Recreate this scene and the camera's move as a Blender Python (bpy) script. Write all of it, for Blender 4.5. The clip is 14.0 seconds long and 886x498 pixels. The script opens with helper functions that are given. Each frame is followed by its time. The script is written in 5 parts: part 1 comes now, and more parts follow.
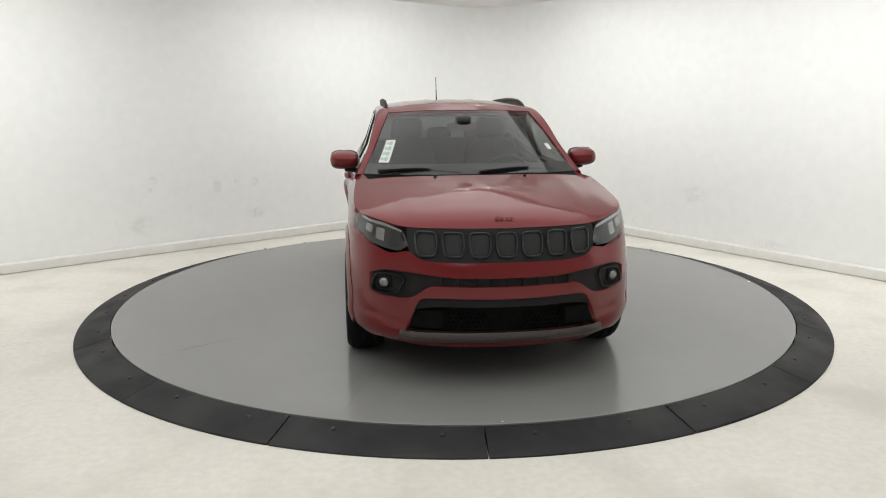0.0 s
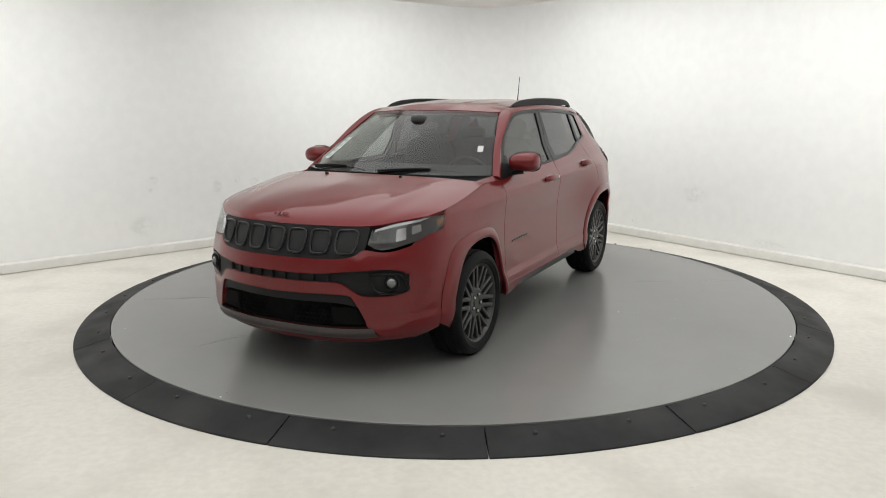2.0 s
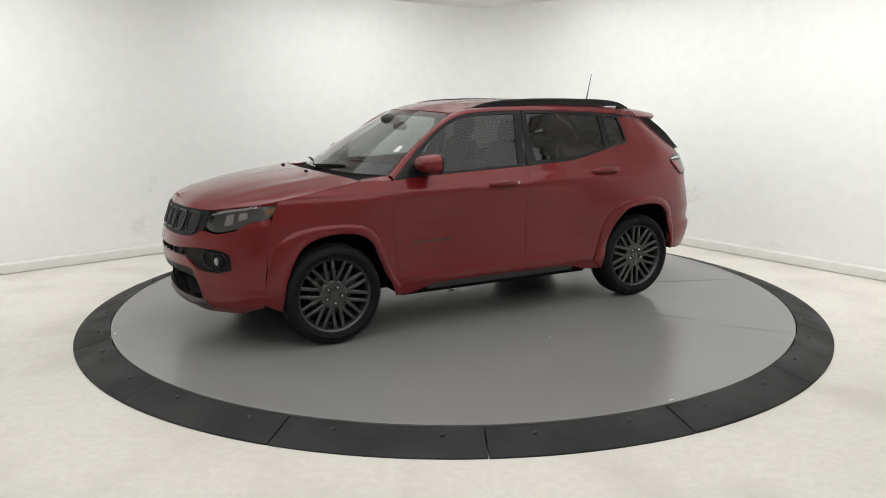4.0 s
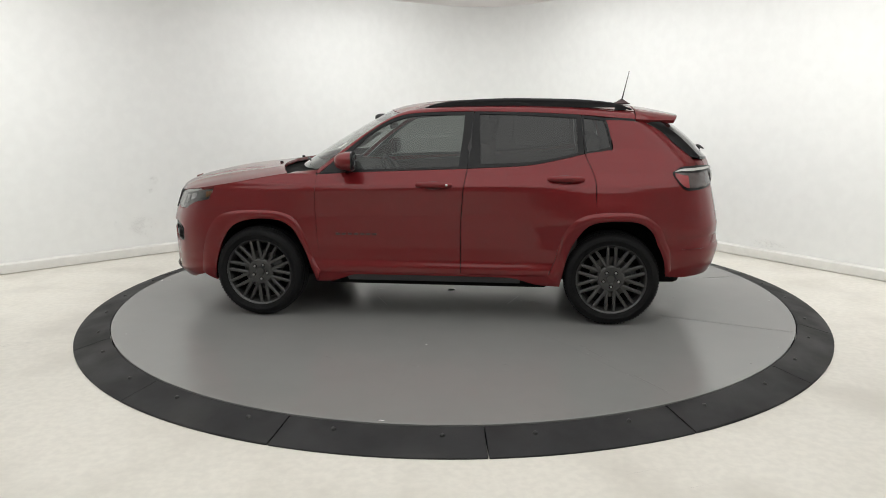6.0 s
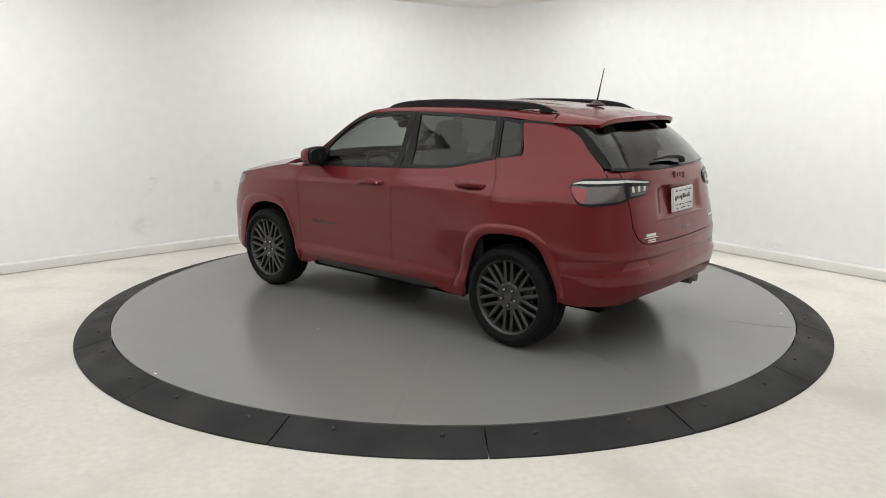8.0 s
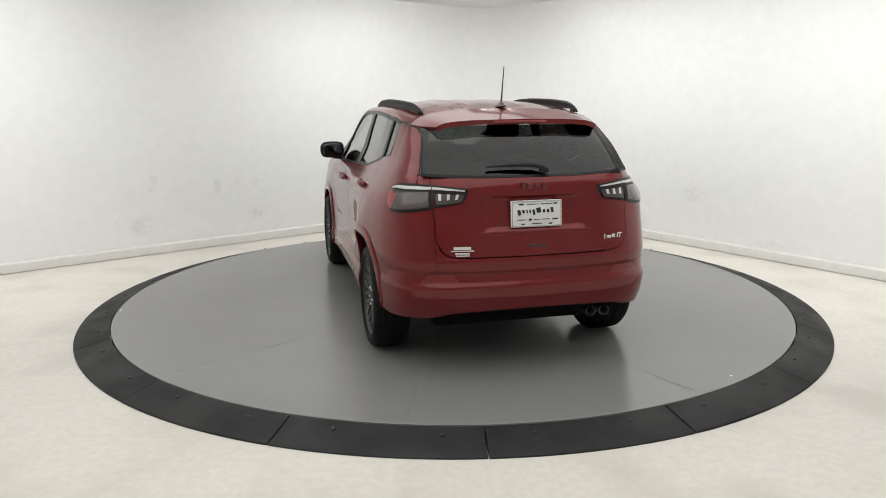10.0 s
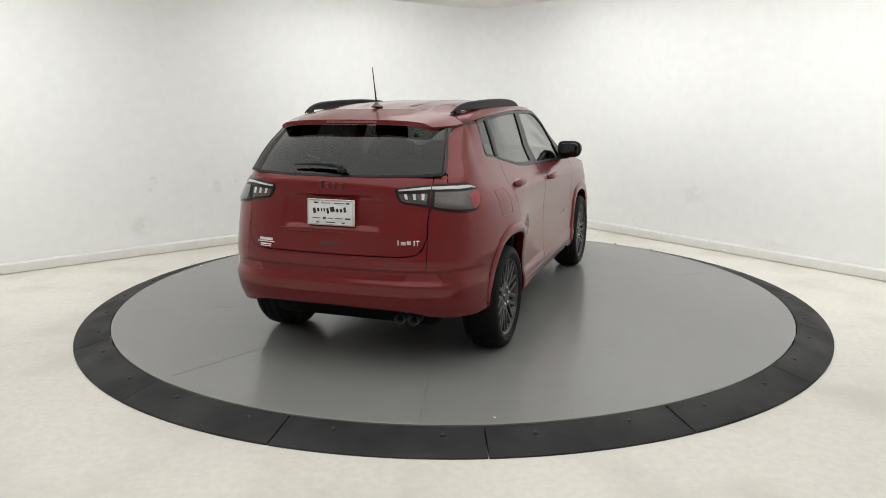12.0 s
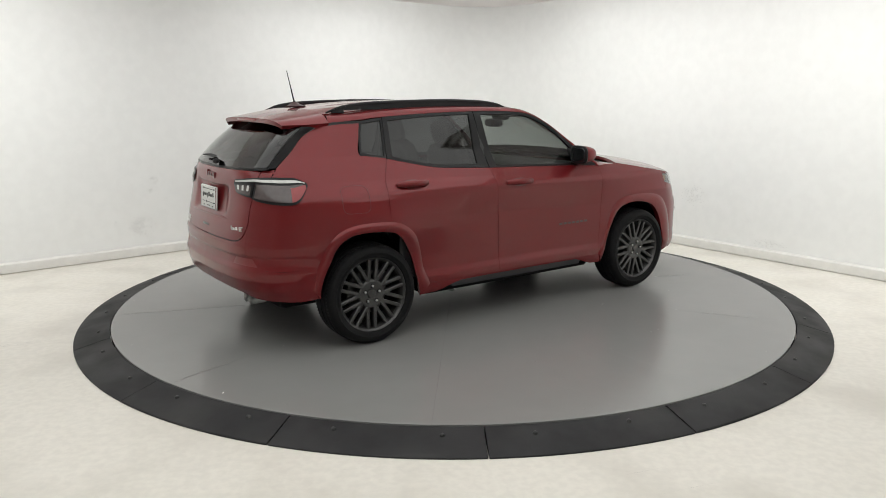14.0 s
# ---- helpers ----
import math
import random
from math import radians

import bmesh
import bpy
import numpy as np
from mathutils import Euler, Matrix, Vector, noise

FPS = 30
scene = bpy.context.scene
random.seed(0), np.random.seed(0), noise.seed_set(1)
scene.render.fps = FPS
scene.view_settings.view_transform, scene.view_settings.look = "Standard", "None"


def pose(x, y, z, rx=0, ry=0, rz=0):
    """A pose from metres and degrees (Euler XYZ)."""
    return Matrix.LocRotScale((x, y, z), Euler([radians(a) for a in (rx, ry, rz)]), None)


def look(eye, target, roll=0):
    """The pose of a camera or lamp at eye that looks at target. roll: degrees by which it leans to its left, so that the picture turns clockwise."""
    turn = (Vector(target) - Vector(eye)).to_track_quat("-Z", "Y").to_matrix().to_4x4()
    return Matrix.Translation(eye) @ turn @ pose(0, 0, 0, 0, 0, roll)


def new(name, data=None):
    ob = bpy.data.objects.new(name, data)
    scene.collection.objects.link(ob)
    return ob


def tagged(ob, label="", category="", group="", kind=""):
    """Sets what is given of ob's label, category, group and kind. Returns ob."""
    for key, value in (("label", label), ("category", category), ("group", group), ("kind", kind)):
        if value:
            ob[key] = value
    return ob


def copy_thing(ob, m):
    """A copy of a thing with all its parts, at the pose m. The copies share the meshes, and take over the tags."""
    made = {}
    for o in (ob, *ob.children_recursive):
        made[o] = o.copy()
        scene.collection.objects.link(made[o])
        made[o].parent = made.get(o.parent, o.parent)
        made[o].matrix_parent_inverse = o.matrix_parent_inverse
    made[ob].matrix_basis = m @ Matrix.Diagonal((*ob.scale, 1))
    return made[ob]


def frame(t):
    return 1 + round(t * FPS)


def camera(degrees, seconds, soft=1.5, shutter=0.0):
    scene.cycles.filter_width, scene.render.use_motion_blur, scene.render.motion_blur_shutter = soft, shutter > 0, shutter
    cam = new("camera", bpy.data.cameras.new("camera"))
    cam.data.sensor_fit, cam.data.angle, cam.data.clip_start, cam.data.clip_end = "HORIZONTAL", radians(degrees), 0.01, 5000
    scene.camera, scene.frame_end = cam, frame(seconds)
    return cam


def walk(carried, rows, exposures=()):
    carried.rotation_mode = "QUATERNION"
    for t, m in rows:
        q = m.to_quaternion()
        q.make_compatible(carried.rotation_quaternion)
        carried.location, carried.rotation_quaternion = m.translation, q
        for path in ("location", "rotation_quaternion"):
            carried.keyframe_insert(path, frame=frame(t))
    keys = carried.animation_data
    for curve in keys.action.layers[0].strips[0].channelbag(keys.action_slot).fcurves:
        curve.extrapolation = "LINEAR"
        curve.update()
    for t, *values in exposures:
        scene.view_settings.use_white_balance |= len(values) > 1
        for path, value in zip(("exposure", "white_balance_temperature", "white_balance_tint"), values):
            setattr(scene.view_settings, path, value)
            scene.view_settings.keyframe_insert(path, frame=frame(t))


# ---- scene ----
# ---------------------------------------------------------------- camera
cam = camera(61.404, 14.0, soft=0.95)
PITCH, YAW = radians(-11.584), radians(0.605)
EYE = Vector((-0.005, -6.2836, 1.7169))
AIM = EYE + Vector((-math.sin(YAW) * math.cos(PITCH), math.cos(YAW) * math.cos(PITCH), math.sin(PITCH)))
walk(cam, [(0.0, look(EYE, AIM, -0.313)), (14.0, look(EYE, AIM, -0.313))])

# ---------------------------------------------------------------- world and light
world = bpy.data.worlds.new("world")
scene.world = world
world.use_nodes = True
world.node_tree.nodes["Background"].inputs[0].default_value = (0.9, 0.95, 1.0, 1)
world.node_tree.nodes["Background"].inputs[1].default_value = 0.3
scene.view_settings.exposure = 0.0
LAMP_STRENGTH = 1.03
WASH_WATTS = 9.8        # for each metre of wall washer
LIGHT_COLOR = (0.9880, 1.0000, 0.9867)

DECK_Z = 0.0666      # top of the turntable above the floor
DECK_R = 2.7165
RAMP_R = 2.966


# ---------------------------------------------------------------- materials
def material(name, color, rough=0.5, metal=0.0, coat=0.0, spec=0.5, grain=0.0, grain_scale=40.0, bump=0.0, bump_scale=80.0,
             stain=None, stain_scale=1.5, stain_amount=0.0, rough_var=0.0, stain_lo=0.45, stain_hi=0.75):
    m = bpy.data.materials.new(name)
    m.use_nodes = True
    nt = m.node_tree
    b = nt.nodes["Principled BSDF"]
    b.inputs["Base Color"].default_value = (*color, 1)
    b.inputs["Roughness"].default_value = rough
    b.inputs["Metallic"].default_value = metal
    b.inputs["Coat Weight"].default_value = coat
    b.inputs["Coat Roughness"].default_value = 0.08
    b.inputs["Specular IOR Level"].default_value = spec
    tc = nt.nodes.new("ShaderNodeTexCoord")

    def tex(scale, detail=5.0):
        n = nt.nodes.new("ShaderNodeTexNoise")
        n.inputs["Scale"].default_value = scale
        n.inputs["Detail"].default_value = detail
        nt.links.new(tc.outputs["Object"], n.inputs["Vector"])
        return n.outputs["Fac"]

    def mix(fac, a, c, mode="MIX"):
        n = nt.nodes.new("ShaderNodeMix")
        n.data_type, n.blend_type = "RGBA", mode
        for key, v in ((0, fac), (6, a), (7, c)):
            if isinstance(v, (tuple, float, int)):
                n.inputs[key].default_value = v if key == 0 else (*v, 1)
            else:
                nt.links.new(v, n.inputs[key])
        return n.outputs[2]

    def ramp(v, lo, hi, a=0.0, c=1.0):
        n = nt.nodes.new("ShaderNodeMapRange")
        n.interpolation_type = "SMOOTHSTEP"
        nt.links.new(v, n.inputs[0])
        for i, q in enumerate((lo, hi, a, c)):
            n.inputs[i + 1].default_value = q
        return n.outputs[0]

    col = color
    if grain:
        dark = tuple(q * (1 - grain) for q in color)
        light = tuple(min(1, q * (1 + grain)) for q in color)
        col = mix(ramp(tex(grain_scale), 0.3, 0.7), dark, light)
    if stain:
        col = mix(ramp(tex(stain_scale, 7.0), stain_lo, stain_hi, 0.0, stain_amount), col, stain)
    if not isinstance(col, tuple):
        nt.links.new(col, b.inputs["Base Color"])
    if rough_var:
        nt.links.new(ramp(tex(3.0, 6.0), 0.3, 0.7, rough - rough_var, rough + rough_var), b.inputs["Roughness"])
    if bump:
        n = nt.nodes.new("ShaderNodeBump")
        n.inputs["Strength"].default_value = bump
        n.inputs["Distance"].default_value = 0.002
        nt.links.new(tex(bump_scale, 4.0), n.inputs["Height"])
        nt.links.new(n.outputs[0], b.inputs["Normal"])
    return m


def glass_material(name, tint, gloss=1.0):
    """Thin automotive glass: tinted see-through sheet with a clear gloss."""
    m = bpy.data.materials.new(name)
    m.use_nodes = True
    nt = m.node_tree
    nt.nodes.remove(nt.nodes["Principled BSDF"])
    out = nt.nodes["Material Output"]
    tr = nt.nodes.new("ShaderNodeBsdfTransparent")
    tr.inputs[0].default_value = (*tint, 1)
    gl = nt.nodes.new("ShaderNodeBsdfGlossy")
    gl.inputs["Color"].default_value = (gloss, gloss, gloss, 1)
    gl.inputs["Roughness"].default_value = 0.02
    lw = nt.nodes.new("ShaderNodeLayerWeight")
    lw.inputs[0].default_value = 0.5
    pw = nt.nodes.new("ShaderNodeMath")
    pw.operation = "POWER"
    pw.inputs[1].default_value = 4.5
    nt.links.new(lw.outputs["Facing"], pw.inputs[0])
    fr = nt.nodes.new("ShaderNodeMapRange")
    fr.inputs[3].default_value, fr.inputs[4].default_value = 0.048, 1.0
    nt.links.new(pw.outputs[0], fr.inputs[0])
    mx = nt.nodes.new("ShaderNodeMixShader")
    nt.links.new(fr.outputs[0], mx.inputs[0])
    nt.links.new(tr.outputs[0], mx.inputs[1])
    nt.links.new(gl.outputs[0], mx.inputs[2])
    nt.links.new(mx.outputs[0], out.inputs[0])
    return m


def glow_material(name, color, strength):
    m = bpy.data.materials.new(name)
    m.use_nodes = True
    b = m.node_tree.nodes["Principled BSDF"]
    b.inputs["Base Color"].default_value = (0.8, 0.8, 0.8, 1)
    b.inputs["Emission Color"].default_value = (*color, 1)
    b.inputs["Emission Strength"].default_value = strength
    return m



def scuff_material(name, color, amount):
    """A faint mark that fades out towards its rim."""
    m = bpy.data.materials.new(name)
    m.use_nodes = True
    nt = m.node_tree
    p, out = nt.nodes["Principled BSDF"], nt.nodes["Material Output"]
    p.inputs["Base Color"].default_value = (*color, 1)
    p.inputs["Roughness"].default_value = 0.7
    tc = nt.nodes.new("ShaderNodeTexCoord")
    dist = nt.nodes.new("ShaderNodeVectorMath")
    dist.operation = "DISTANCE"
    dist.inputs[1].default_value = (0.5, 0.5, 0.5)
    nt.links.new(tc.outputs["Generated"], dist.inputs[0])
    ns = nt.nodes.new("ShaderNodeTexNoise")
    ns.inputs["Scale"].default_value = 18.0
    ns.inputs["Detail"].default_value = 6.0
    nt.links.new(tc.outputs["Object"], ns.inputs["Vector"])
    fade = nt.nodes.new("ShaderNodeMapRange")
    fade.interpolation_type = "SMOOTHSTEP"
    for i, q in enumerate((0.08, 0.5, 1.0, 0.0)):
        fade.inputs[i + 1].default_value = q
    nt.links.new(dist.outputs["Value"], fade.inputs[0])
    spots = nt.nodes.new("ShaderNodeMapRange")
    for i, q in enumerate((0.35, 0.7, 0.0, amount)):
        spots.inputs[i + 1].default_value = q
    nt.links.new(ns.outputs["Fac"], spots.inputs[0])
    mul = nt.nodes.new("ShaderNodeMath")
    mul.operation = "MULTIPLY"
    nt.links.new(fade.outputs[0], mul.inputs[0])
    nt.links.new(spots.outputs[0], mul.inputs[1])
    tr = nt.nodes.new("ShaderNodeBsdfTransparent")
    mx = nt.nodes.new("ShaderNodeMixShader")
    nt.links.new(mul.outputs[0], mx.inputs[0])
    nt.links.new(tr.outputs[0], mx.inputs[1])
    nt.links.new(p.outputs[0], mx.inputs[2])
    nt.links.new(mx.outputs[0], out.inputs[0])
    return m


SCUFF = scuff_material("wall_scuff", (0.60, 0.57, 0.53), 0.07)
DUST = scuff_material("floor_stain", (0.40, 0.38, 0.34), 0.38)
PALEDUST = scuff_material("floor_pale_patch", (0.9, 0.88, 0.84), 0.8)
WALL = material("wall_paint", (0.80, 0.805, 0.79), 0.55, grain=0.015, grain_scale=9, bump=0.08, bump_scale=60,
                stain=(0.70, 0.69, 0.665), stain_scale=1.1, stain_amount=0.14, stain_lo=0.55, stain_hi=0.8)
# dimness of the unseen near walls is put into this grey
NEARWALL = material("grey_wall_paint", (0.66, 0.66, 0.65), 0.7, grain=0.04, grain_scale=6)
CEIL = material("ceiling_paint", (0.83, 0.79, 0.79), 0.7, grain=0.01)
BASE = material("baseboard_paint", (0.73, 0.72, 0.69), 0.45, grain=0.03, grain_scale=12)
FLOOR = material("pale_concrete", (0.77, 0.74, 0.675), 0.40, grain=0.04, grain_scale=22, bump=0.1, bump_scale=50,
                 stain=(0.60, 0.57, 0.51), stain_scale=1.6, stain_amount=0.6, rough_var=0.1, stain_lo=0.45, stain_hi=0.7)
DECK = material("satin_grey_deck", (0.245, 0.245, 0.239), 0.22, grain=0.012, grain_scale=5,
                stain=(0.19, 0.19, 0.185), stain_scale=0.7, stain_amount=0.3, rough_var=0.015, stain_lo=0.3, stain_hi=0.9)
SCRATCH = material("scratch", (0.16, 0.155, 0.15), 0.5, grain=0.2)
SPECK = material("paint_chip", (0.75, 0.74, 0.7), 0.6, grain=0.1)
RUBBER = material("ramp_rubber", (0.022, 0.022, 0.0235), 0.6, spec=0.25, grain=0.18, grain_scale=7, bump=0.15, bump_scale=90,
                  stain=(0.042, 0.0415, 0.040), stain_scale=2.2, stain_amount=0.6, rough_var=0.1)
# rim metal darkened, with the shade inside the wheel put into its colour
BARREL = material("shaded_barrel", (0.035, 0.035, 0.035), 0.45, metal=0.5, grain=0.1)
BOLT = material("bolt_steel", (0.05, 0.05, 0.05), 0.4, metal=0.6, grain=0.1)
RED = material("red_car_paint", (0.156, 0.0115, 0.0138), 0.36, metal=0.35, coat=0.82, spec=0.05, grain=0.04, grain_scale=900)
BLACK = material("gloss_black_trim", (0.010, 0.010, 0.011), 0.3, spec=0.25, grain=0.1)
PLASTIC = material("black_plastic", (0.012, 0.012, 0.013), 0.55, spec=0.25, grain=0.15, grain_scale=200, bump=0.1, bump_scale=400)
SLOT = material("slot_mesh", (0.022, 0.022, 0.023), 0.6, spec=0.3, grain=0.35, grain_scale=180, bump=0.4, bump_scale=260)
SLOTRING = material("slot_surround", (0.028, 0.029, 0.031), 0.3, metal=0.3, grain=0.06)
SKIRT = material("grey_sill_strip", (0.03, 0.03, 0.031), 0.42, spec=0.4, grain=0.12, grain_scale=150, bump=0.1, bump_scale=300)
DARK = material("underbody_black", (0.006, 0.006, 0.006), 0.8, spec=0.1, grain=0.2, grain_scale=20)
GREYTRIM = material("grey_trim", (0.05, 0.052, 0.055), 0.35, metal=0.5, grain=0.06)
SILVER = material("satin_lip", (0.085, 0.072, 0.070), 0.4, metal=0.6, grain=0.05)
TYRE = material("tyre_rubber", (0.008, 0.008, 0.0085), 0.62, spec=0.15, grain=0.2, grain_scale=60, bump=0.15, bump_scale=200)
RIM = material("gunmetal_rim", (0.082, 0.082, 0.081), 0.36, metal=0.8, grain=0.05, grain_scale=30)
STEEL = material("bright_steel", (0.85, 0.85, 0.85), 0.35, metal=1.0, grain=0.05)
PIPE = material("exhaust_chrome", (0.42, 0.42, 0.41), 0.3, metal=1.0, grain=0.06)
DISCMETAL = material("brake_disc", (0.15, 0.148, 0.145), 0.4, metal=0.9, grain=0.1)
GLASS_CLEAR = glass_material("clear_glass", (0.72, 0.75, 0.73))
GLASS_TINT = glass_material("privacy_glass", (0.095, 0.10, 0.10))
GLASS_DOOR = glass_material("door_glass", (0.32, 0.343, 0.334))
LENS = glass_material("lamp_lens", (0.72, 0.72, 0.72))
MIRROR = material("mirror_glass", (0.10, 0.105, 0.11), 0.03, metal=1.0)
LAMPCHROME = material("lamp_reflector", (0.55, 0.55, 0.56), 0.16, metal=0.75, grain=0.05)
LAMPGREY = material("lamp_housing", (0.07, 0.07, 0.072), 0.3, metal=0.0, grain=0.1)
TAILRED = material("tail_lens_red", (0.27, 0.030, 0.033), 0.3, coat=0.4, grain=0.05)
TAILSMOKE = material("tail_lens_smoked", (0.075, 0.060, 0.060), 0.15, coat=0.6, grain=0.05)
FOGLENS = material("fog_lens", (0.25, 0.25, 0.25), 0.12, metal=0.5, coat=0.6, grain=0.1)
TAILCLEAR = material("tail_lens_clear", (0.62, 0.62, 0.60), 0.15, coat=0.5, grain=0.05)
AMBER = material("amber_reflector", (0.30, 0.13, 0.04), 0.3, coat=0.3, grain=0.05)
SEAT = material("seat_leather", (0.022, 0.022, 0.023), 0.75, spec=0.08, grain=0.1, grain_scale=50, bump=0.1, bump_scale=150)
CABIN = material("cabin_plastic", (0.03, 0.03, 0.031), 0.55, grain=0.1, grain_scale=60, bump=0.1, bump_scale=200)
LINER = material("headliner", (0.10, 0.10, 0.10), 0.9, grain=0.05, grain_scale=200)
PAPER = material("white_paper", (0.72, 0.72, 0.70), 0.6, grain=0.02)
PALEGREEN = material("pale_green_print", (0.35, 0.5, 0.42), 0.6, grain=0.05)
INK = material("black_ink", (0.02, 0.02, 0.022), 0.5, grain=0.05)
REFLECTOR = material("bumper_reflector_red", (0.17, 0.010, 0.012), 0.35, coat=0.3, grain=0.05)
# darker body red for badges, the fuel flap joint and painted handle shade
CUP = material("dark_red_recess", (0.10, 0.008, 0.010), 0.35, coat=0.4, grain=0.05)
BADGE = material("dark_red_badge", (0.035, 0.005, 0.006), 0.3, coat=0.5, grain=0.05)
CHROME = material("chrome", (0.7, 0.7, 0.7), 0.12, metal=1.0, grain=0.03)
GLOW = glow_material("lamp_diffuser", LIGHT_COLOR, LAMP_STRENGTH)


# ---------------------------------------------------------------- mesh tools
SWAP_YZ = Matrix(((1, 0, 0, 0), (0, 0, 1, 0), (0, 1, 0, 0), (0, 0, 0, 1)))


def mesh_object(name, verts, faces, mat, parent=None, label="", smooth=True):
    me = bpy.data.meshes.new(name)
    me.from_pydata([tuple(map(float, v)) for v in verts], [], faces)
    me.materials.append(mat)
    me.validate()
    if smooth:
        me.shade_smooth()
    ob = new(name, me)
    ob.parent = parent
    if label:
        tagged(ob, label)
    return ob


def part(name, bm, mat, parent=None, label="", smooth=True, angle=40):
    me = bpy.data.meshes.new(name)
    bmesh.ops.recalc_face_normals(bm, faces=bm.faces)
    bm.to_mesh(me)
    bm.free()
    me.materials.append(mat)
    if smooth:
        me.shade_smooth()
        me.set_sharp_from_angle(angle=radians(angle))
    ob = new(name, me)
    ob.parent = parent
    if label:
        tagged(ob, label)
    return ob


def empty(name, m=None):
    ob = new(name)
    if m is not None:
        ob.matrix_basis = m
    return ob


def box_bm(x0, x1, y0, y1, z0, z1, bevel=0.0, seg=2, bm=None, m=None):
    bm = bm or bmesh.new()
    r = bmesh.ops.create_cube(bm, size=1.0, matrix=Matrix.Translation(((x0 + x1) / 2, (y0 + y1) / 2, (z0 + z1) / 2))
                              @ Matrix.Diagonal((x1 - x0, y1 - y0, z1 - z0, 1)))
    vs = r["verts"]
    if bevel:
        es = {e for v in vs for e in v.link_edges}
        r2 = bmesh.ops.bevel(bm, geom=list(es), offset=bevel, segments=seg, affect="EDGES", profile=0.5)
        vs = list({v for f in r2["faces"] for v in f.verts} | {v for v in vs if v.is_valid})
    if m is not None:
        bmesh.ops.transform(bm, matrix=m, verts=vs)
    return bm


def blob_bm(c, r, power=2.6, seg=24, rings=14, bm=None, m=None):
    """A rounded box: superellipsoid with half sizes r."""
    bm = bm or bmesh.new()
    res = bmesh.ops.create_uvsphere(bm, u_segments=seg, v_segments=rings, radius=1.0)
    for v in res["verts"]:
        n = sum(abs(q) ** power for q in v.co) ** (1 / power)
        v.co = Vector((v.co.x / n * r[0], v.co.y / n * r[1], v.co.z / n * r[2]))
    mm = Matrix.Translation(c) @ (m if m is not None else Matrix())
    bmesh.ops.transform(bm, matrix=mm, verts=res["verts"])
    return bm


def tube_bm(path, rx, ry=None, n=8, bm=None, cap=True, up=(0, 0, 1), closed=False, taper=None):
    """A tube of elliptic section along a path; rx across, ry along up."""
    bm = bm or bmesh.new()
    ry = ry or rx
    pts = [Vector(q) for q in path]
    rings = []
    for i, q in enumerate(pts):
        a = pts[i - 1] if (i or closed) else q
        c = pts[(i + 1) % len(pts)] if (i < len(pts) - 1 or closed) else q
        t = (c - a).normalized()
        side = t.cross(Vector(up))
        side = side.normalized() if side.length > 1e-6 else Vector((1, 0, 0))
        top = side.cross(t).normalized()
        k = taper[i] if taper else 1.0
        rings.append([bm.verts.new(q + side * (rx * k * math.cos(2 * math.pi * j / n)) + top * (ry * k * math.sin(2 * math.pi * j / n)))
                      for j in range(n)])
    m = len(rings)
    for i in range(m if closed else m - 1):
        a, c = rings[i], rings[(i + 1) % m]
        for j in range(n):
            bm.faces.new((a[j], a[(j + 1) % n], c[(j + 1) % n], c[j]))
    if cap and not closed:
        bm.faces.new(rings[0]), bm.faces.new(rings[-1])
    return bm


def lathe_bm(profile, n=48, axis="y", bm=None, closed=False):
    """Turn (radius, along) points round the y axis."""
    bm = bm or bmesh.new()
    rings = []
    for r, a in profile:
        rings.append([bm.verts.new((r * math.cos(2 * math.pi * j / n), a, r * math.sin(2 * math.pi * j / n))) for j in range(n)])
    k = len(rings)
    for i in range(k if closed else k - 1):
        p, q = rings[i], rings[(i + 1) % k]
        for j in range(n):
            bm.faces.new((p[j], p[(j + 1) % n], q[(j + 1) % n], q[j]))
    return bm


def catmull(pts, n, smooth=True):
    """n + 1 points evenly along a smooth curve through pts."""
    p = np.array(pts, float)
    if len(p) > 2 and smooth:
        ext = np.vstack([2 * p[0] - p[1], p, 2 * p[-1] - p[-2]])
        out = []
        for i in range(1, len(ext) - 2):
            a, b, c, d = ext[i - 1:i + 3]
            for t in np.linspace(0, 1, 12, endpoint=False):
                out.append(0.5 * (2 * b + (c - a) * t + (2 * a - 5 * b + 4 * c - d) * t * t + (3 * b - a - 3 * c + d) * t ** 3))
        p = np.vstack([np.array(out), p[-1]])
    s = np.r_[0, np.cumsum(np.linalg.norm(np.diff(p, axis=0), axis=1))]
    if s[-1] < 1e-9:
        return np.repeat(p[:1], n + 1, axis=0)
    w = np.linspace(0, s[-1], n + 1)
    return np.stack([np.interp(w, s, p[:, k]) for k in range(p.shape[1])], 1)


def coons(c0, c1, d0, d1, nu, nv, smooth=True):
    """A net of points between four border curves: c0 to c1 along u, d0 to d1 along v."""
    a, b = catmull(c0, nu, smooth), catmull(c1, nu, smooth)
    d, e = catmull(d0, nv, smooth), catmull(d1, nv, smooth)
    u = np.linspace(0, 1, nu + 1)[:, None, None]
    v = np.linspace(0, 1, nv + 1)[None, :, None]
    return ((1 - v) * a[:, None] + v * b[:, None] + (1 - u) * d[None] + u * e[None]
            - ((1 - u) * (1 - v) * a[0] + u * (1 - v) * a[-1] + (1 - u) * v * b[0] + u * v * b[-1]))


def net_normals(g):
    du = np.gradient(g, axis=0)
    dv = np.gradient(g, axis=1)
    n = np.cross(du, dv)
    ln = np.linalg.norm(n, axis=2, keepdims=True)
    return n / np.maximum(ln, 1e-9)


def flip_net(g):
    g = g.copy()
    g[:, :, 1] *= -1
    return g


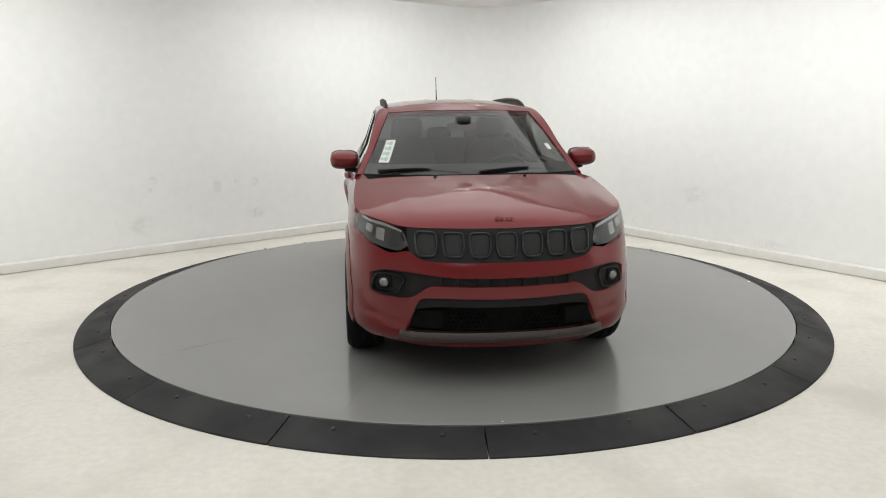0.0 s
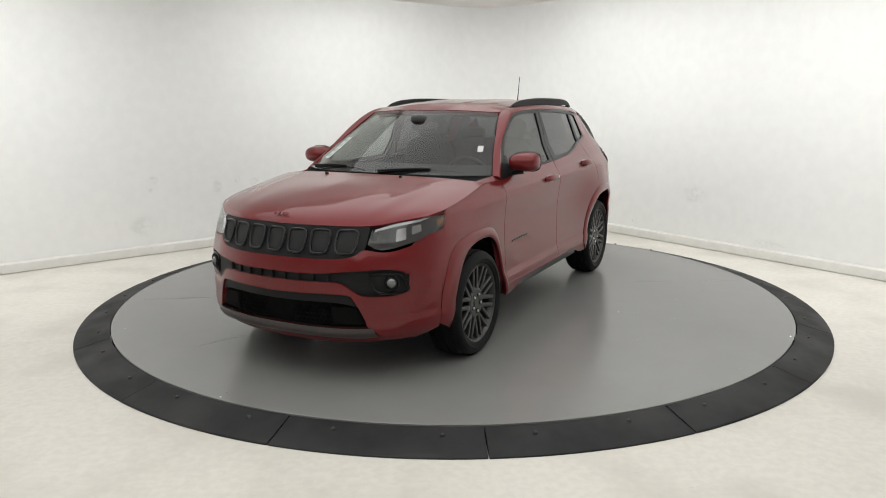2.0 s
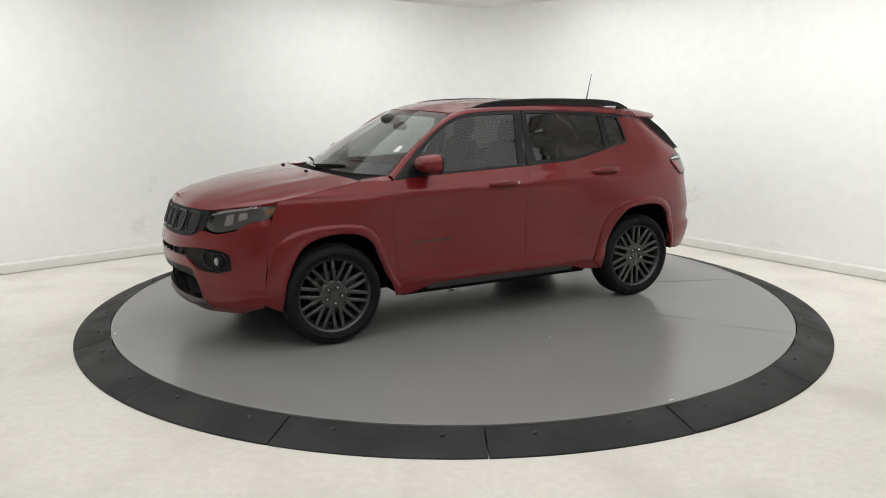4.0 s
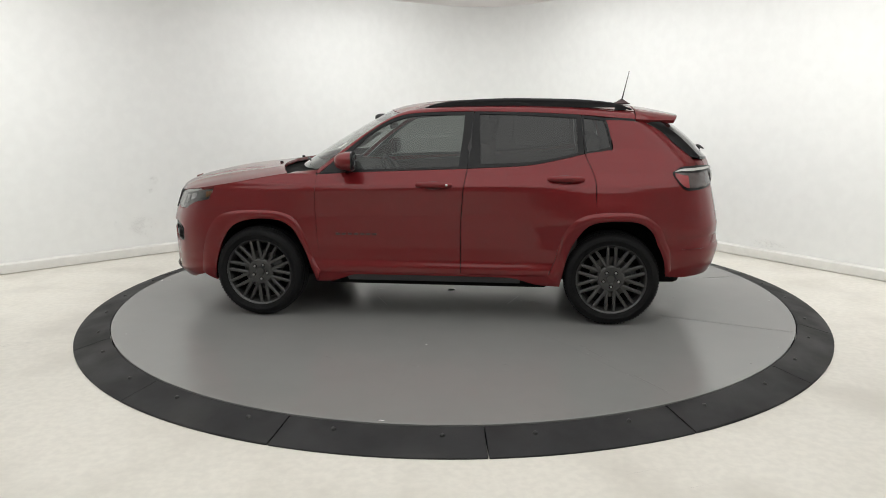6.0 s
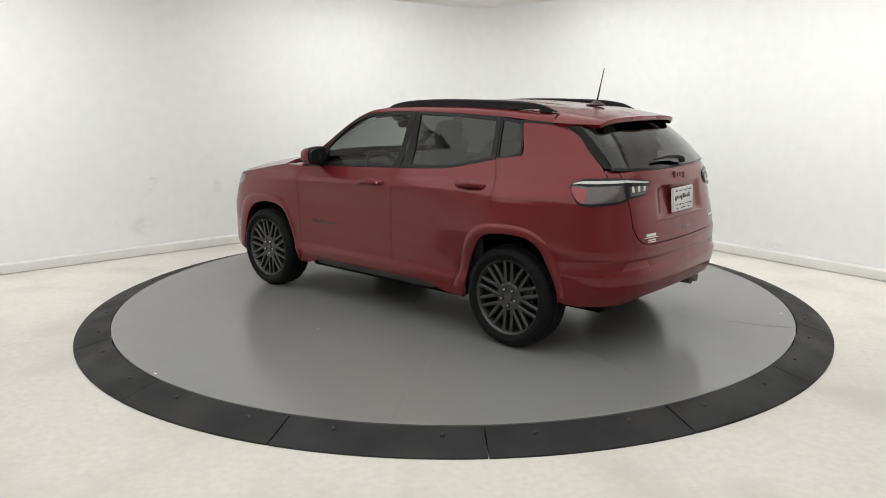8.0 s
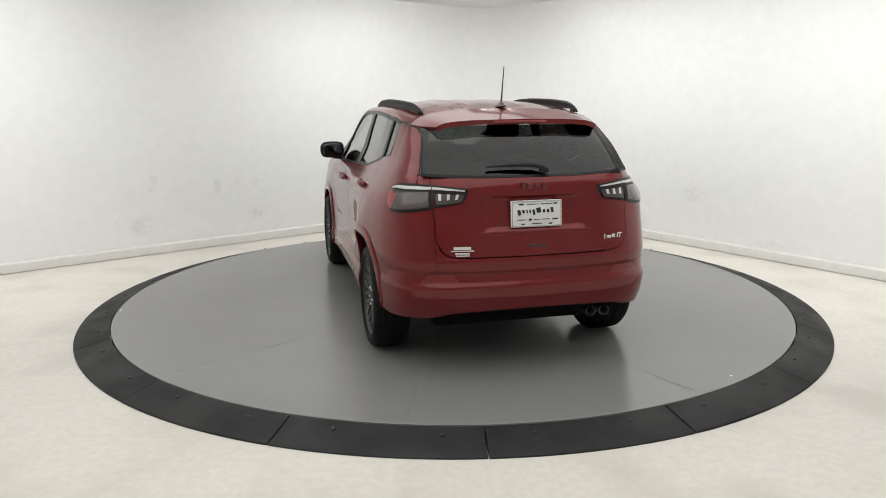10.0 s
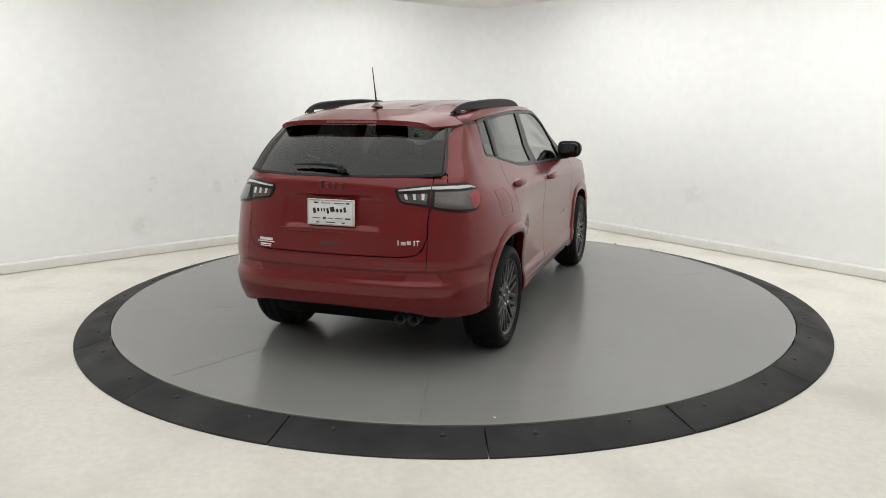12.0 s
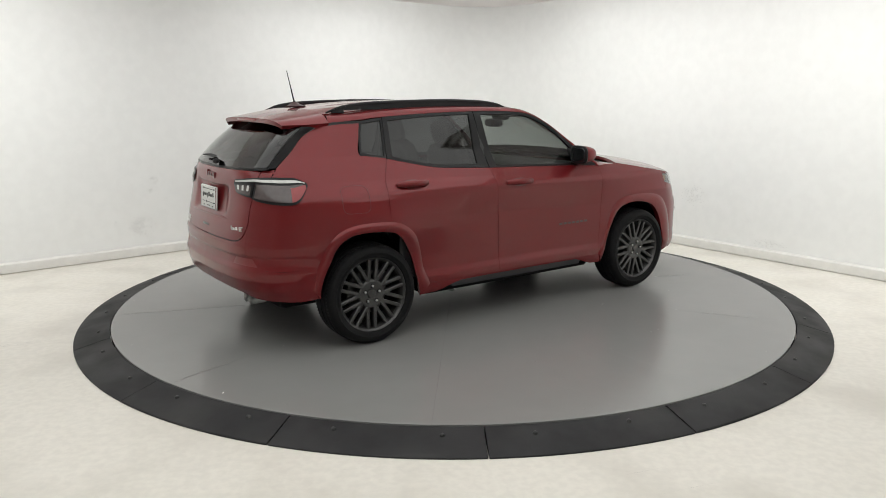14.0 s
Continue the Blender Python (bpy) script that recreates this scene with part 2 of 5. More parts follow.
def net_object(name, g, mat, parent, label="", offset=0.0, thick=0.018, outward=(0, 0, 0.75), symmetric=False):
    """A sheet from a net of points (with their places on the body, where it lies on it), moved out by offset, with a rim turned inwards. symmetric: the net ends (last column) or starts on y = 0."""
    skin = body_normals(g) if g.shape[2] == 5 else None
    g = g[..., :3].copy()
    if symmetric:
        if abs(g[0, :, 1]).max() < 1e-4:
            g[0, :, 1] = 0.0
            g = np.concatenate([flip_net(g[:0:-1]), g], 0)
            skin = None if skin is None else np.concatenate([flip_net(skin[:0:-1]), skin], 0)
        else:
            g = np.concatenate([g, flip_net(g[-2::-1])], 0)
            skin = None if skin is None else np.concatenate([skin, flip_net(skin[-2::-1])], 0)
    n = net_normals(g)
    mid = g[g.shape[0] // 2, g.shape[1] // 2]
    flip = np.dot(n[g.shape[0] // 2, g.shape[1] // 2], mid - np.array(outward)) < 0
    if flip:
        n = -n
    if skin is not None:
        n = skin
    g = g + n * offset
    nu, nv = g.shape[:2]
    verts = g.reshape(-1, 3).tolist()
    at = lambda i, j: i * nv + j
    faces = []
    for i in range(nu - 1):
        for j in range(nv - 1):
            f = (at(i, j), at(i + 1, j), at(i + 1, j + 1), at(i, j + 1))
            faces.append(f[::-1] if flip else f)
    if thick:
        rim = [(i, 0) for i in range(nu)] + [(nu - 1, j) for j in range(1, nv)] + [(i, nv - 1) for i in range(nu - 2, -1, -1)] + [(0, j) for j in range(nv - 2, 0, -1)]
        low = len(verts)
        for i, j in rim:
            verts.append((g[i, j] - n[i, j] * thick).tolist())
        k = len(rim)
        for q in range(k):
            a, b = at(*rim[q]), at(*rim[(q + 1) % k])
            f = (a, low + q, low + (q + 1) % k, b)
            faces.append(f[::-1] if flip else f)
    ob = mesh_object(name, verts, faces, mat, parent, label)
    if skin is None:
        ob.data.set_sharp_from_angle(angle=radians(38))
    else:
        rim_n = [n[i, j] for i, j in rim] if thick else []
        ob.data.normals_split_custom_set_from_vertices([tuple(map(float, q)) for q in list(n.reshape(-1, 3)) + rim_n])
    return ob


def cubic(xs, ys):
    """A natural cubic spline through the points."""
    xs, ys = np.array(xs, float), np.array(ys, float)
    n, h = len(xs), np.diff(xs)
    A, r = np.eye(n), np.zeros(n)
    for i in range(1, n - 1):
        A[i, i - 1:i + 2] = h[i - 1], 2 * (h[i - 1] + h[i]), h[i]
        r[i] = 6 * ((ys[i + 1] - ys[i]) / h[i] - (ys[i] - ys[i - 1]) / h[i - 1])
    m = np.linalg.solve(A, r)

    def f(x):
        x = np.clip(np.asarray(x, float), xs[0], xs[-1])
        i = np.clip(np.searchsorted(xs, x) - 1, 0, n - 2)
        a, b, hh = xs[i + 1] - x, x - xs[i], h[i]
        return (m[i] * a ** 3 + m[i + 1] * b ** 3) / (6 * hh) + (ys[i] / hh - m[i] * hh / 6) * a + (ys[i + 1] / hh - m[i + 1] * hh / 6) * b
    return f


# ---------------------------------------------------------------- room
CORNER = Vector((0.590, 5.083, 0))
ALONG_L = Vector((-0.7726, -0.6349, 0))
ALONG_R = Vector((0.6063, -0.7952, 0))
NORMAL_L, NORMAL_R = Vector((0.6349, -0.7726, 0)), Vector((-0.7952, -0.6063, 0))
ROOM_L, ROOM_R, ROOM_H, ROUND = 11.0, 11.0, 2.95, 0.9


def corner_path(inset=0.0, n=10):
    """The foot of the two far walls with their rounded corner, from end to end, moved into the room by inset."""
    nl, nr = NORMAL_L, NORMAL_R
    start, stop = CORNER + ALONG_L * ROUND, CORNER + ALONG_R * ROUND
    pts = [CORNER + ALONG_L * ROOM_L + nl * inset]
    for i in range(n + 1):
        t = i / n
        q = start * (1 - t) ** 2 + CORNER * 2 * t * (1 - t) + stop * t * t
        nn = (nl * (1 - t) + nr * t).normalized()
        pts.append(q + nn * inset)
    pts.append(CORNER + ALONG_R * ROOM_R + nr * inset)
    return pts


def extrude_path(path_in, path_out, z0, z1):
    """A wall between two foot lines."""
    bm = bmesh.new()
    rows = [[bm.verts.new((p.x, p.y, z)) for p in path] for path, z in ((path_in, z0), (path_in, z1), (path_out, z1), (path_out, z0))]
    for k in range(4):
        a, b = rows[k], rows[(k + 1) % 4]
        for i in range(len(a) - 1):
            bm.faces.new((a[i], a[i + 1], b[i + 1], b[i]))
    for e in (0, -1):
        bm.faces.new([r[e] for r in rows])
    return bm


def skirting():
    """A baseboard with a sloped top and a thin shadow gap over the floor."""
    bm = bmesh.new()
    rows = [[bm.verts.new((p.x, p.y, z)) for p in corner_path(inset)] for inset, z in ((0.002, 0.006), (0.034, 0.006), (0.036, 0.012), (0.036, 0.092), (0.030, 0.100), (0.012, 0.108), (0.002, 0.112))]
    for k in range(len(rows) - 1):
        for i in range(len(rows[0]) - 1):
            bm.faces.new((rows[k][i], rows[k][i + 1], rows[k + 1][i + 1], rows[k + 1][i]))
    return bm


def build_room():
    far_l, far_r = CORNER + ALONG_L * ROOM_L, CORNER + ALONG_R * ROOM_R
    last = CORNER + ALONG_L * ROOM_L + ALONG_R * ROOM_R
    tagged(part("wall_north", extrude_path(corner_path(), corner_path(-0.2), 0, ROOM_H + 0.1), WALL),
           "white painted studio walls meeting in a rounded corner, slightly smudged", "wall", kind="structure")
    out = (ALONG_L + ALONG_R).normalized()
    # two unseen walls close the room, greyed to dim the car's reflections
    for name, a in (("wall_west", far_l), ("wall_east", far_r)):
        d = (last - a).normalized()
        nrm = Vector((d.y, -d.x, 0))
        if nrm.dot(last) < 0 and nrm.dot(a) < 0:
            nrm = -nrm
        bm = extrude_path([a, last], [a + nrm * 0.2, last + nrm * 0.2], 0, ROOM_H + 0.1)
        tagged(part(name, bm, NEARWALL, smooth=False), "plain light grey painted studio wall", "wall", kind="structure")
    tagged(part("baseboard", skirting(), BASE, angle=25),
           "off-white painted baseboard along the foot of the wall", "baseboard", kind="structure")
    bm = bmesh.new()
    foot = corner_path()
    loop = foot + [last]
    bm.faces.new([bm.verts.new((p.x * 1.02, p.y * 1.02, 0.0)) for p in loop])
    tagged(part("floor", bm, FLOOR, smooth=False), "pale cream sealed concrete floor with faint stains", "floor", kind="structure")
    bm = bmesh.new()
    top = [bm.verts.new((p.x, p.y, ROOM_H)) for p in loop]
    top2 = [bm.verts.new((p.x, p.y, ROOM_H + 0.2)) for p in loop]
    bm.faces.new(top), bm.faces.new(top2)
    for i in range(len(loop)):
        j = (i + 1) % len(loop)
        bm.faces.new((top[i], top[j], top2[j], top2[i]))
    tagged(part("ceiling", bm, CEIL, smooth=False), "white ceiling with a faint pink cast", "ceiling", kind="structure")


def build_ceiling_light(long, wide, glow=None):
    """A slim luminous panel on the ceiling, long side along x."""
    lamp = empty("ceiling_light")
    u, v = long / 2, wide / 2
    for x0, x1, y0, y1 in ((-u - 0.03, u + 0.03, -v - 0.03, -v), (-u - 0.03, u + 0.03, v, v + 0.03), (-u - 0.03, -u, -v, v), (u, u + 0.03, -v, v)):
        part("frame_bar", box_bm(x0, x1, y0, y1, -0.06, 0.0, 0.003, 1), BASE, lamp)
    part("diffuser", box_bm(-u, u, -v, v, -0.045, -0.01, 0.002, 1), glow or GLOW, lamp)
    return tagged(lamp, "large square luminous ceiling panel, switched on", "ceiling light")


def panel_pose(s, t, quarter):
    p = CORNER + ALONG_L * s + ALONG_R * t
    a = math.atan2(ALONG_L.y, ALONG_L.x) if not quarter else math.atan2(ALONG_R.y, ALONG_R.x)
    return Matrix.Translation((p.x, p.y, ROOM_H)) @ Matrix.Rotation(a, 4, "Z")


def build_wall_washer(length):
    """A slim ceiling trough whose lamp is aimed at the wall beside it (towards local +y)."""
    washer = empty("wall_washer")
    u = length / 2
    part("housing", box_bm(-u, u, -0.06, -0.02, -0.14, 0.0, 0.004, 1), BASE, washer)
    part("top_plate", box_bm(-u, u, -0.02, 0.20, -0.01, 0.0, 0.002, 1), BASE, washer)
    for e in (-1, 1):
        part("end_cap", box_bm(e * u - 0.01, e * u + 0.01, -0.02, 0.20, -0.12, -0.01, 0.002, 1), BASE, washer)
    lamp = bpy.data.lights.new("wash_lamp", "AREA")
    lamp.shape, lamp.size, lamp.size_y, lamp.spread = "RECTANGLE", length * 0.96, 0.17, radians(140)
    lamp.energy, lamp.color = WASH_WATTS * length, LIGHT_COLOR
    ob = new("wash_lamp", lamp)
    ob.parent = washer
    ob.matrix_basis = look((0, 0.07, -0.075), (0, 1.04, -0.835))
    return tagged(washer, "white ceiling trough lamp that washes the wall with light", "wall washer", "wall washers")


def build_turntable():
    table = empty("turntable")
    base = lathe_bm([(0.0001, DECK_Z - 0.012), (DECK_R - 0.01, DECK_Z - 0.012), (DECK_R - 0.01, 0.004)], 96)
    bmesh.ops.transform(base, matrix=SWAP_YZ, verts=base.verts)
    part("deck_frame", base, DARK, table)
    n, sector = 16, radians(36)
    for k in range(10):
        bm = bmesh.new()
        rows = []
        for j in range(n + 1):
            row = []
            for rad, z in ((0.03, DECK_Z - 0.011), (0.03, DECK_Z), (0.9, DECK_Z), (1.8, DECK_Z), (DECK_R - 0.004, DECK_Z), (DECK_R, DECK_Z - 0.003), (DECK_R, 0.006)):
                trim = 0.0002 / max(rad, 0.05)
                ang = trim + (sector - 2 * trim) * j / n
                row.append(bm.verts.new((rad * math.cos(ang), rad * math.sin(ang), z)))
            rows.append(row)
        for j in range(n):
            for q in range(6):
                bm.faces.new((rows[j][q], rows[j][q + 1], rows[j + 1][q + 1], rows[j + 1][q]))
        bm.faces.new(rows[0]), bm.faces.new(rows[-1])
        bmesh.ops.transform(bm, matrix=Matrix.Rotation(radians(16 + 36 * k), 4, "Z"), verts=bm.verts)
        plate = part("deck_plate", bm, DECK, table, angle=25)
        for f, rad in ((0.02, 1.87), (0.52, 1.87), (0.5, 2.62)):
            ang = radians(16 + 36 * (k + f))
            s = lathe_bm([(0.0001, 0.0012), (0.006, 0.0012), (0.0075, -0.002)], 10)
            bmesh.ops.transform(s, matrix=Matrix.Translation((rad * math.cos(ang), rad * math.sin(ang), DECK_Z)) @ SWAP_YZ, verts=s.verts)
            part("screw", s, SCRATCH, plate)
    for x, y, w, h, turn, mat in ((0.07, 2.69, 0.030, 0.008, -5, SPECK), (2.69, -0.07, 0.012, 0.006, 80, SPECK), (0.01, 1.47, 0.010, 0.005, 20, SPECK), (-2.40, -1.10, 0.02, 0.006, 60, SPECK),
                                  (-2.085, 0.763, 0.95, 0.004, 160, SCRATCH), (-2.35, -0.69, 0.34, 0.004, 16, SCRATCH), (1.25, -1.87, 0.42, 0.0035, -56, SCRATCH),
                                  (1.95, -0.79, 0.36, 0.0035, -21, SCRATCH), (-1.40, 2.03, 0.30, 0.0035, 123, SCRATCH), (-1.10, 1.50, 0.35, 0.003, 121, SCRATCH), (0.7, -1.1, 0.1, 0.003, 30, SCRATCH),
                                  (0.62, 0.03, 0.09, 0.006, -138, SCRATCH), (0.53, 0.4, 0.27, 0.006, 117, SCRATCH), (-0.54, 0.28, 0.25, 0.006, 72, SCRATCH), (-0.69, 0.32, 0.19, 0.006, 161, SCRATCH),
                                  (-2.45, -0.72, 0.26, 0.004, -156, SCRATCH), (-1.28, 1.89, 0.014, 0.008, 30, SCRATCH), (-2.33, 1.28, 0.014, 0.008, 30, SCRATCH),
                                  (0.59, 1.78, 0.014, 0.008, 30, SCRATCH), (0.0, 1.89, 0.014, 0.008, 30, SCRATCH), (-0.55, 1.8, 0.014, 0.008, 30, SCRATCH), (0.46, -1.79, 0.014, 0.008, 30, SCRATCH)):
        m = Matrix.Translation((x, y, DECK_Z + 0.0006)) @ Matrix.Rotation(radians(turn), 4, "Z")
        part("chip" if mat is SPECK else "scratch", box_bm(-w / 2, w / 2, -h / 2, h / 2, -0.0004, 0.0004, m=m), mat, table, smooth=False)
    tagged(table, "round grey satin-painted turntable deck of ten sector plates", "turntable")
    return table


def build_ramp():
    ring = empty("turntable_ramp")
    r0, r1 = DECK_R + 0.008, RAMP_R
    starts = [-86.6 + 21.7 * k for k in range(-8, 9)]
    for i, a0 in enumerate(starts):
        a1 = starts[i + 1] if i + 1 < len(starts) else starts[0] + 360
        a0r, a1r = radians(a0 + 0.07), radians(a1 - 0.07)
        n = 12
        bm = bmesh.new()
        prof = [(r0, 0.0), (r0, DECK_Z - 0.006), (r0 + 0.02, DECK_Z - 0.004), (r1 - 0.05, 0.022), (r1 - 0.004, 0.012), (r1, 0.008), (r1, 0.0)]
        rows = []
        lift = random.uniform(-0.0015, 0.0015)
        for j in range(n + 1):
            a = a0r + (a1r - a0r) * j / n
            rows.append([bm.verts.new((r * math.cos(a), r * math.sin(a), max(0, z + (lift if z > 0.01 else 0)))) for r, z in prof])
        for j in range(n):
            for k in range(len(prof) - 1):
                bm.faces.new((rows[j][k], rows[j][k + 1], rows[j + 1][k + 1], rows[j + 1][k]))
        bm.faces.new(rows[0]), bm.faces.new(rows[-1])
        seg = part("ramp_segment", bm, RUBBER, ring, angle=30)
        for f in (0.24, 0.76):
            a = radians(a0 + (a1 - a0) * f + random.uniform(-1.2, 1.2))
            r = r0 + 0.075 + random.uniform(-0.01, 0.01)
            z = DECK_Z - 0.004 - (DECK_Z - 0.026) * (r - r0 - 0.02) / (r1 - 0.05 - r0 - 0.02)
            b = lathe_bm([(0.0001, 0.010), (0.008, 0.009), (0.013, 0.004), (0.014, -0.003)], 12)
            bmesh.ops.transform(b, matrix=Matrix.Translation((r * math.cos(a), r * math.sin(a), z)) @ Matrix(((1, 0, 0, 0), (0, 0, 1, 0), (0, 1, 0, 0), (0, 0, 0, 1))), verts=b.verts)
            part("bolt", b, BOLT, seg)
    tagged(ring, "black rubber ramp ring in curved segments around the turntable", "ramp")
    return ring


build_room()
build_ceiling_light(6.8, 6.8).matrix_basis = panel_pose(5.5, 5.5, 0)
def build_scuffs():
    """Faint marks on the two far walls (metres along the wall, height, width, height) and on the floor."""
    nl, nr = NORMAL_L, NORMAL_R
    marks = [(ALONG_L, nl, SCUFFS_L), (ALONG_R, nr, SCUFFS_R)]
    for along, normal, spots in marks:
        for s, z, w, h in spots:
            p = CORNER + along * s + normal * 0.004
            m = Matrix((( along.x, 0, normal.x, p.x), (along.y, 0, normal.y, p.y), (0, 1, 0, z), (0, 0, 0, 1)))
            bm = box_bm(-w / 2, w / 2, -h / 2, h / 2, -0.001, 0.001)
            bmesh.ops.transform(bm, matrix=m, verts=bm.verts)
            tagged(part("wall_scuff", bm, SCUFF, smooth=False), "faint brownish scuff on the white wall", "scuff", "wall scuffs")
    for x, y, w, h, turn, mat in FLOOR_MARKS:
        bm = box_bm(-w / 2, w / 2, -h / 2, h / 2, 0.0015, 0.003, m=Matrix.Translation((x, y, 0)) @ Matrix.Rotation(radians(turn), 4, "Z"))
        tagged(part("floor_stain", bm, mat, smooth=False), "faint stain on the pale concrete floor", "stain", "floor stains")


SCUFFS_L = [(4.29, 0.7, 0.22, 0.24), (4.04, 0.76, 0.14, 0.16), (3.83, 0.72, 0.22, 0.14), (3.81, 0.35, 0.5, 0.18), (5.19, 0.33, 0.55, 0.3), (5.06, 0.73, 0.14, 0.12), (5.45, 0.38, 0.07, 0.07), (5.02, 0.83, 0.22, 0.14)]
SCUFFS_R = [(4.55, 0.17, 0.7, 0.12), (2.75, 0.19, 0.06, 0.06), (3.61, 0.6, 0.6, 0.3)]
FLOOR_MARKS = [(-3.15, -1.27, 0.9, 0.035, 22, DUST), (-2.9, -2.4, 1.5, 0.5, 15, DUST), (-0.39, -3.16, 0.7, 0.22, 8, DUST), (0.97, -3.16, 0.55, 0.2, 20, PALEDUST), (1.4, -3.3, 0.7, 0.25, -10, DUST),
               (-3.3, -2.0, 1.4, 0.4, 8, DUST), (3.6, -1.6, 0.9, 0.4, 40, DUST), (-1.8, -3.2, 0.8, 0.3, 5, PALEDUST), (2.6, -3.0, 0.9, 0.35, 25, PALEDUST)]
build_scuffs()
# wall washers along the two far walls: middle, metres along the wall, length
for mid, length in ((2.5, 2.6), (6.9, 2.6), (9.4, 1.8)):
    p = CORNER + ALONG_L * mid + ALONG_R * 2.0
    build_wall_washer(length).matrix_basis = Matrix.Translation((p.x, p.y, ROOM_H)) @ Matrix.Rotation(math.atan2(-ALONG_R.y, -ALONG_R.x) - math.pi / 2, 4, "Z")
for mid, length in ((2.55, 2.7), (5.6, 2.7), (8.7, 2.7)):
    p = CORNER + ALONG_R * mid + ALONG_L * 2.0
    build_wall_washer(length).matrix_basis = Matrix.Translation((p.x, p.y, ROOM_H)) @ Matrix.Rotation(math.atan2(-ALONG_L.y, -ALONG_L.x) - math.pi / 2, 4, "Z")
turntable = build_turntable()
build_ramp()


# ---------------------------------------------------------------- car: the body's surface
# Car space: x forward from the middle of the wheelbase, y to the car's left, z up from the deck.
PLAN = catmull([(2.185, 0), (2.172, 0.18), (2.135, 0.35), (2.070, 0.51), (2.0, 0.62), (1.93, 0.72), (1.85, 0.795), (1.75, 0.85), (1.62, 0.878),
                (1.4, 0.885), (0.9, 0.885), (0.0, 0.885), (-0.9, 0.885), (-1.3, 0.88), (-1.5, 0.872), (-1.65, 0.862), (-1.78, 0.838), (-1.9, 0.787),
                (-1.98, 0.718), (-2.04, 0.610), (-2.08, 0.45), (-2.10, 0.2), (-2.105, 0)], 900)
PLAN_S = np.linspace(0, 1, len(PLAN))
def profile(zs, vs, soft=0.007):
    """A curve of straight runs with its corners rounded over about soft metres."""
    zz = np.arange(0.05, 1.75, 0.001)
    k = max(1, int(soft / 0.001))
    w = np.hanning(2 * k + 3)
    v = np.convolve(np.pad(np.interp(zz, zs, vs), k + 1, mode="edge"), w / w.sum(), mode="valid")
    return lambda z: np.interp(z, zz, v)


half_width = profile([0.15, 0.24, 0.30, 0.36, 0.405, 0.448, 0.55, 0.68, 0.80, 0.90, 0.975, 1.015, 1.06, 1.12, 1.20, 1.27, 1.40, 1.52, 1.60],
                     [0.80, 0.850, 0.876, 0.881, 0.879, 0.865, 0.859, 0.857, 0.859, 0.863, 0.867, 0.863, 0.843, 0.808, 0.763, 0.728, 0.688, 0.648, 0.60], 0.014)
end_width = profile([0.15, 0.24, 0.30, 0.36, 0.46, 0.55, 0.65, 0.80, 0.90, 0.975, 1.015, 1.06, 1.12, 1.20, 1.27, 1.40, 1.52, 1.60],
                    [0.78, 0.826, 0.852, 0.868, 0.874, 0.871, 0.866, 0.861, 0.863, 0.867, 0.863, 0.843, 0.808, 0.763, 0.728, 0.688, 0.648, 0.60], 0.030)
nose = cubic([0.15, 0.24, 0.30, 0.36, 0.45, 0.55, 0.70, 0.78, 0.86, 0.92, 0.97, 1.05, 1.2, 1.6], [2.12, 2.175, 2.225, 2.228, 2.228, 2.230, 2.230, 2.205, 2.175, 2.155, 2.135, 2.1, 2.1, 2.1])
tail = profile([0.15, 0.28, 0.36, 0.43, 0.50, 0.562, 0.572, 0.600, 0.648, 0.658, 0.72, 0.74, 0.85, 1.0, 1.13, 1.18, 1.22, 1.34, 1.48, 1.6],
               [-1.98, -2.05, -2.10, -2.135, -2.155, -2.163, -2.161, -2.148, -2.142, -2.150, -2.153, -2.146, -2.125, -2.09, -2.075, -2.06, -2.03, -1.90, -1.735, -1.6], 0.007)
rear_ledge = profile([0.30, 0.36, 0.50, 0.548, 0.558, 0.585, 0.64, 0.70], [0.0, 0.002, 0.006, 0.008, 0.006, 0.0, 0.0, 0.0], 0.005)
chin_ledge = profile([0.28, 0.33, 0.385, 0.398, 0.425, 0.48], [0.0, 0.004, 0.007, 0.005, 0.0, 0.0], 0.005)


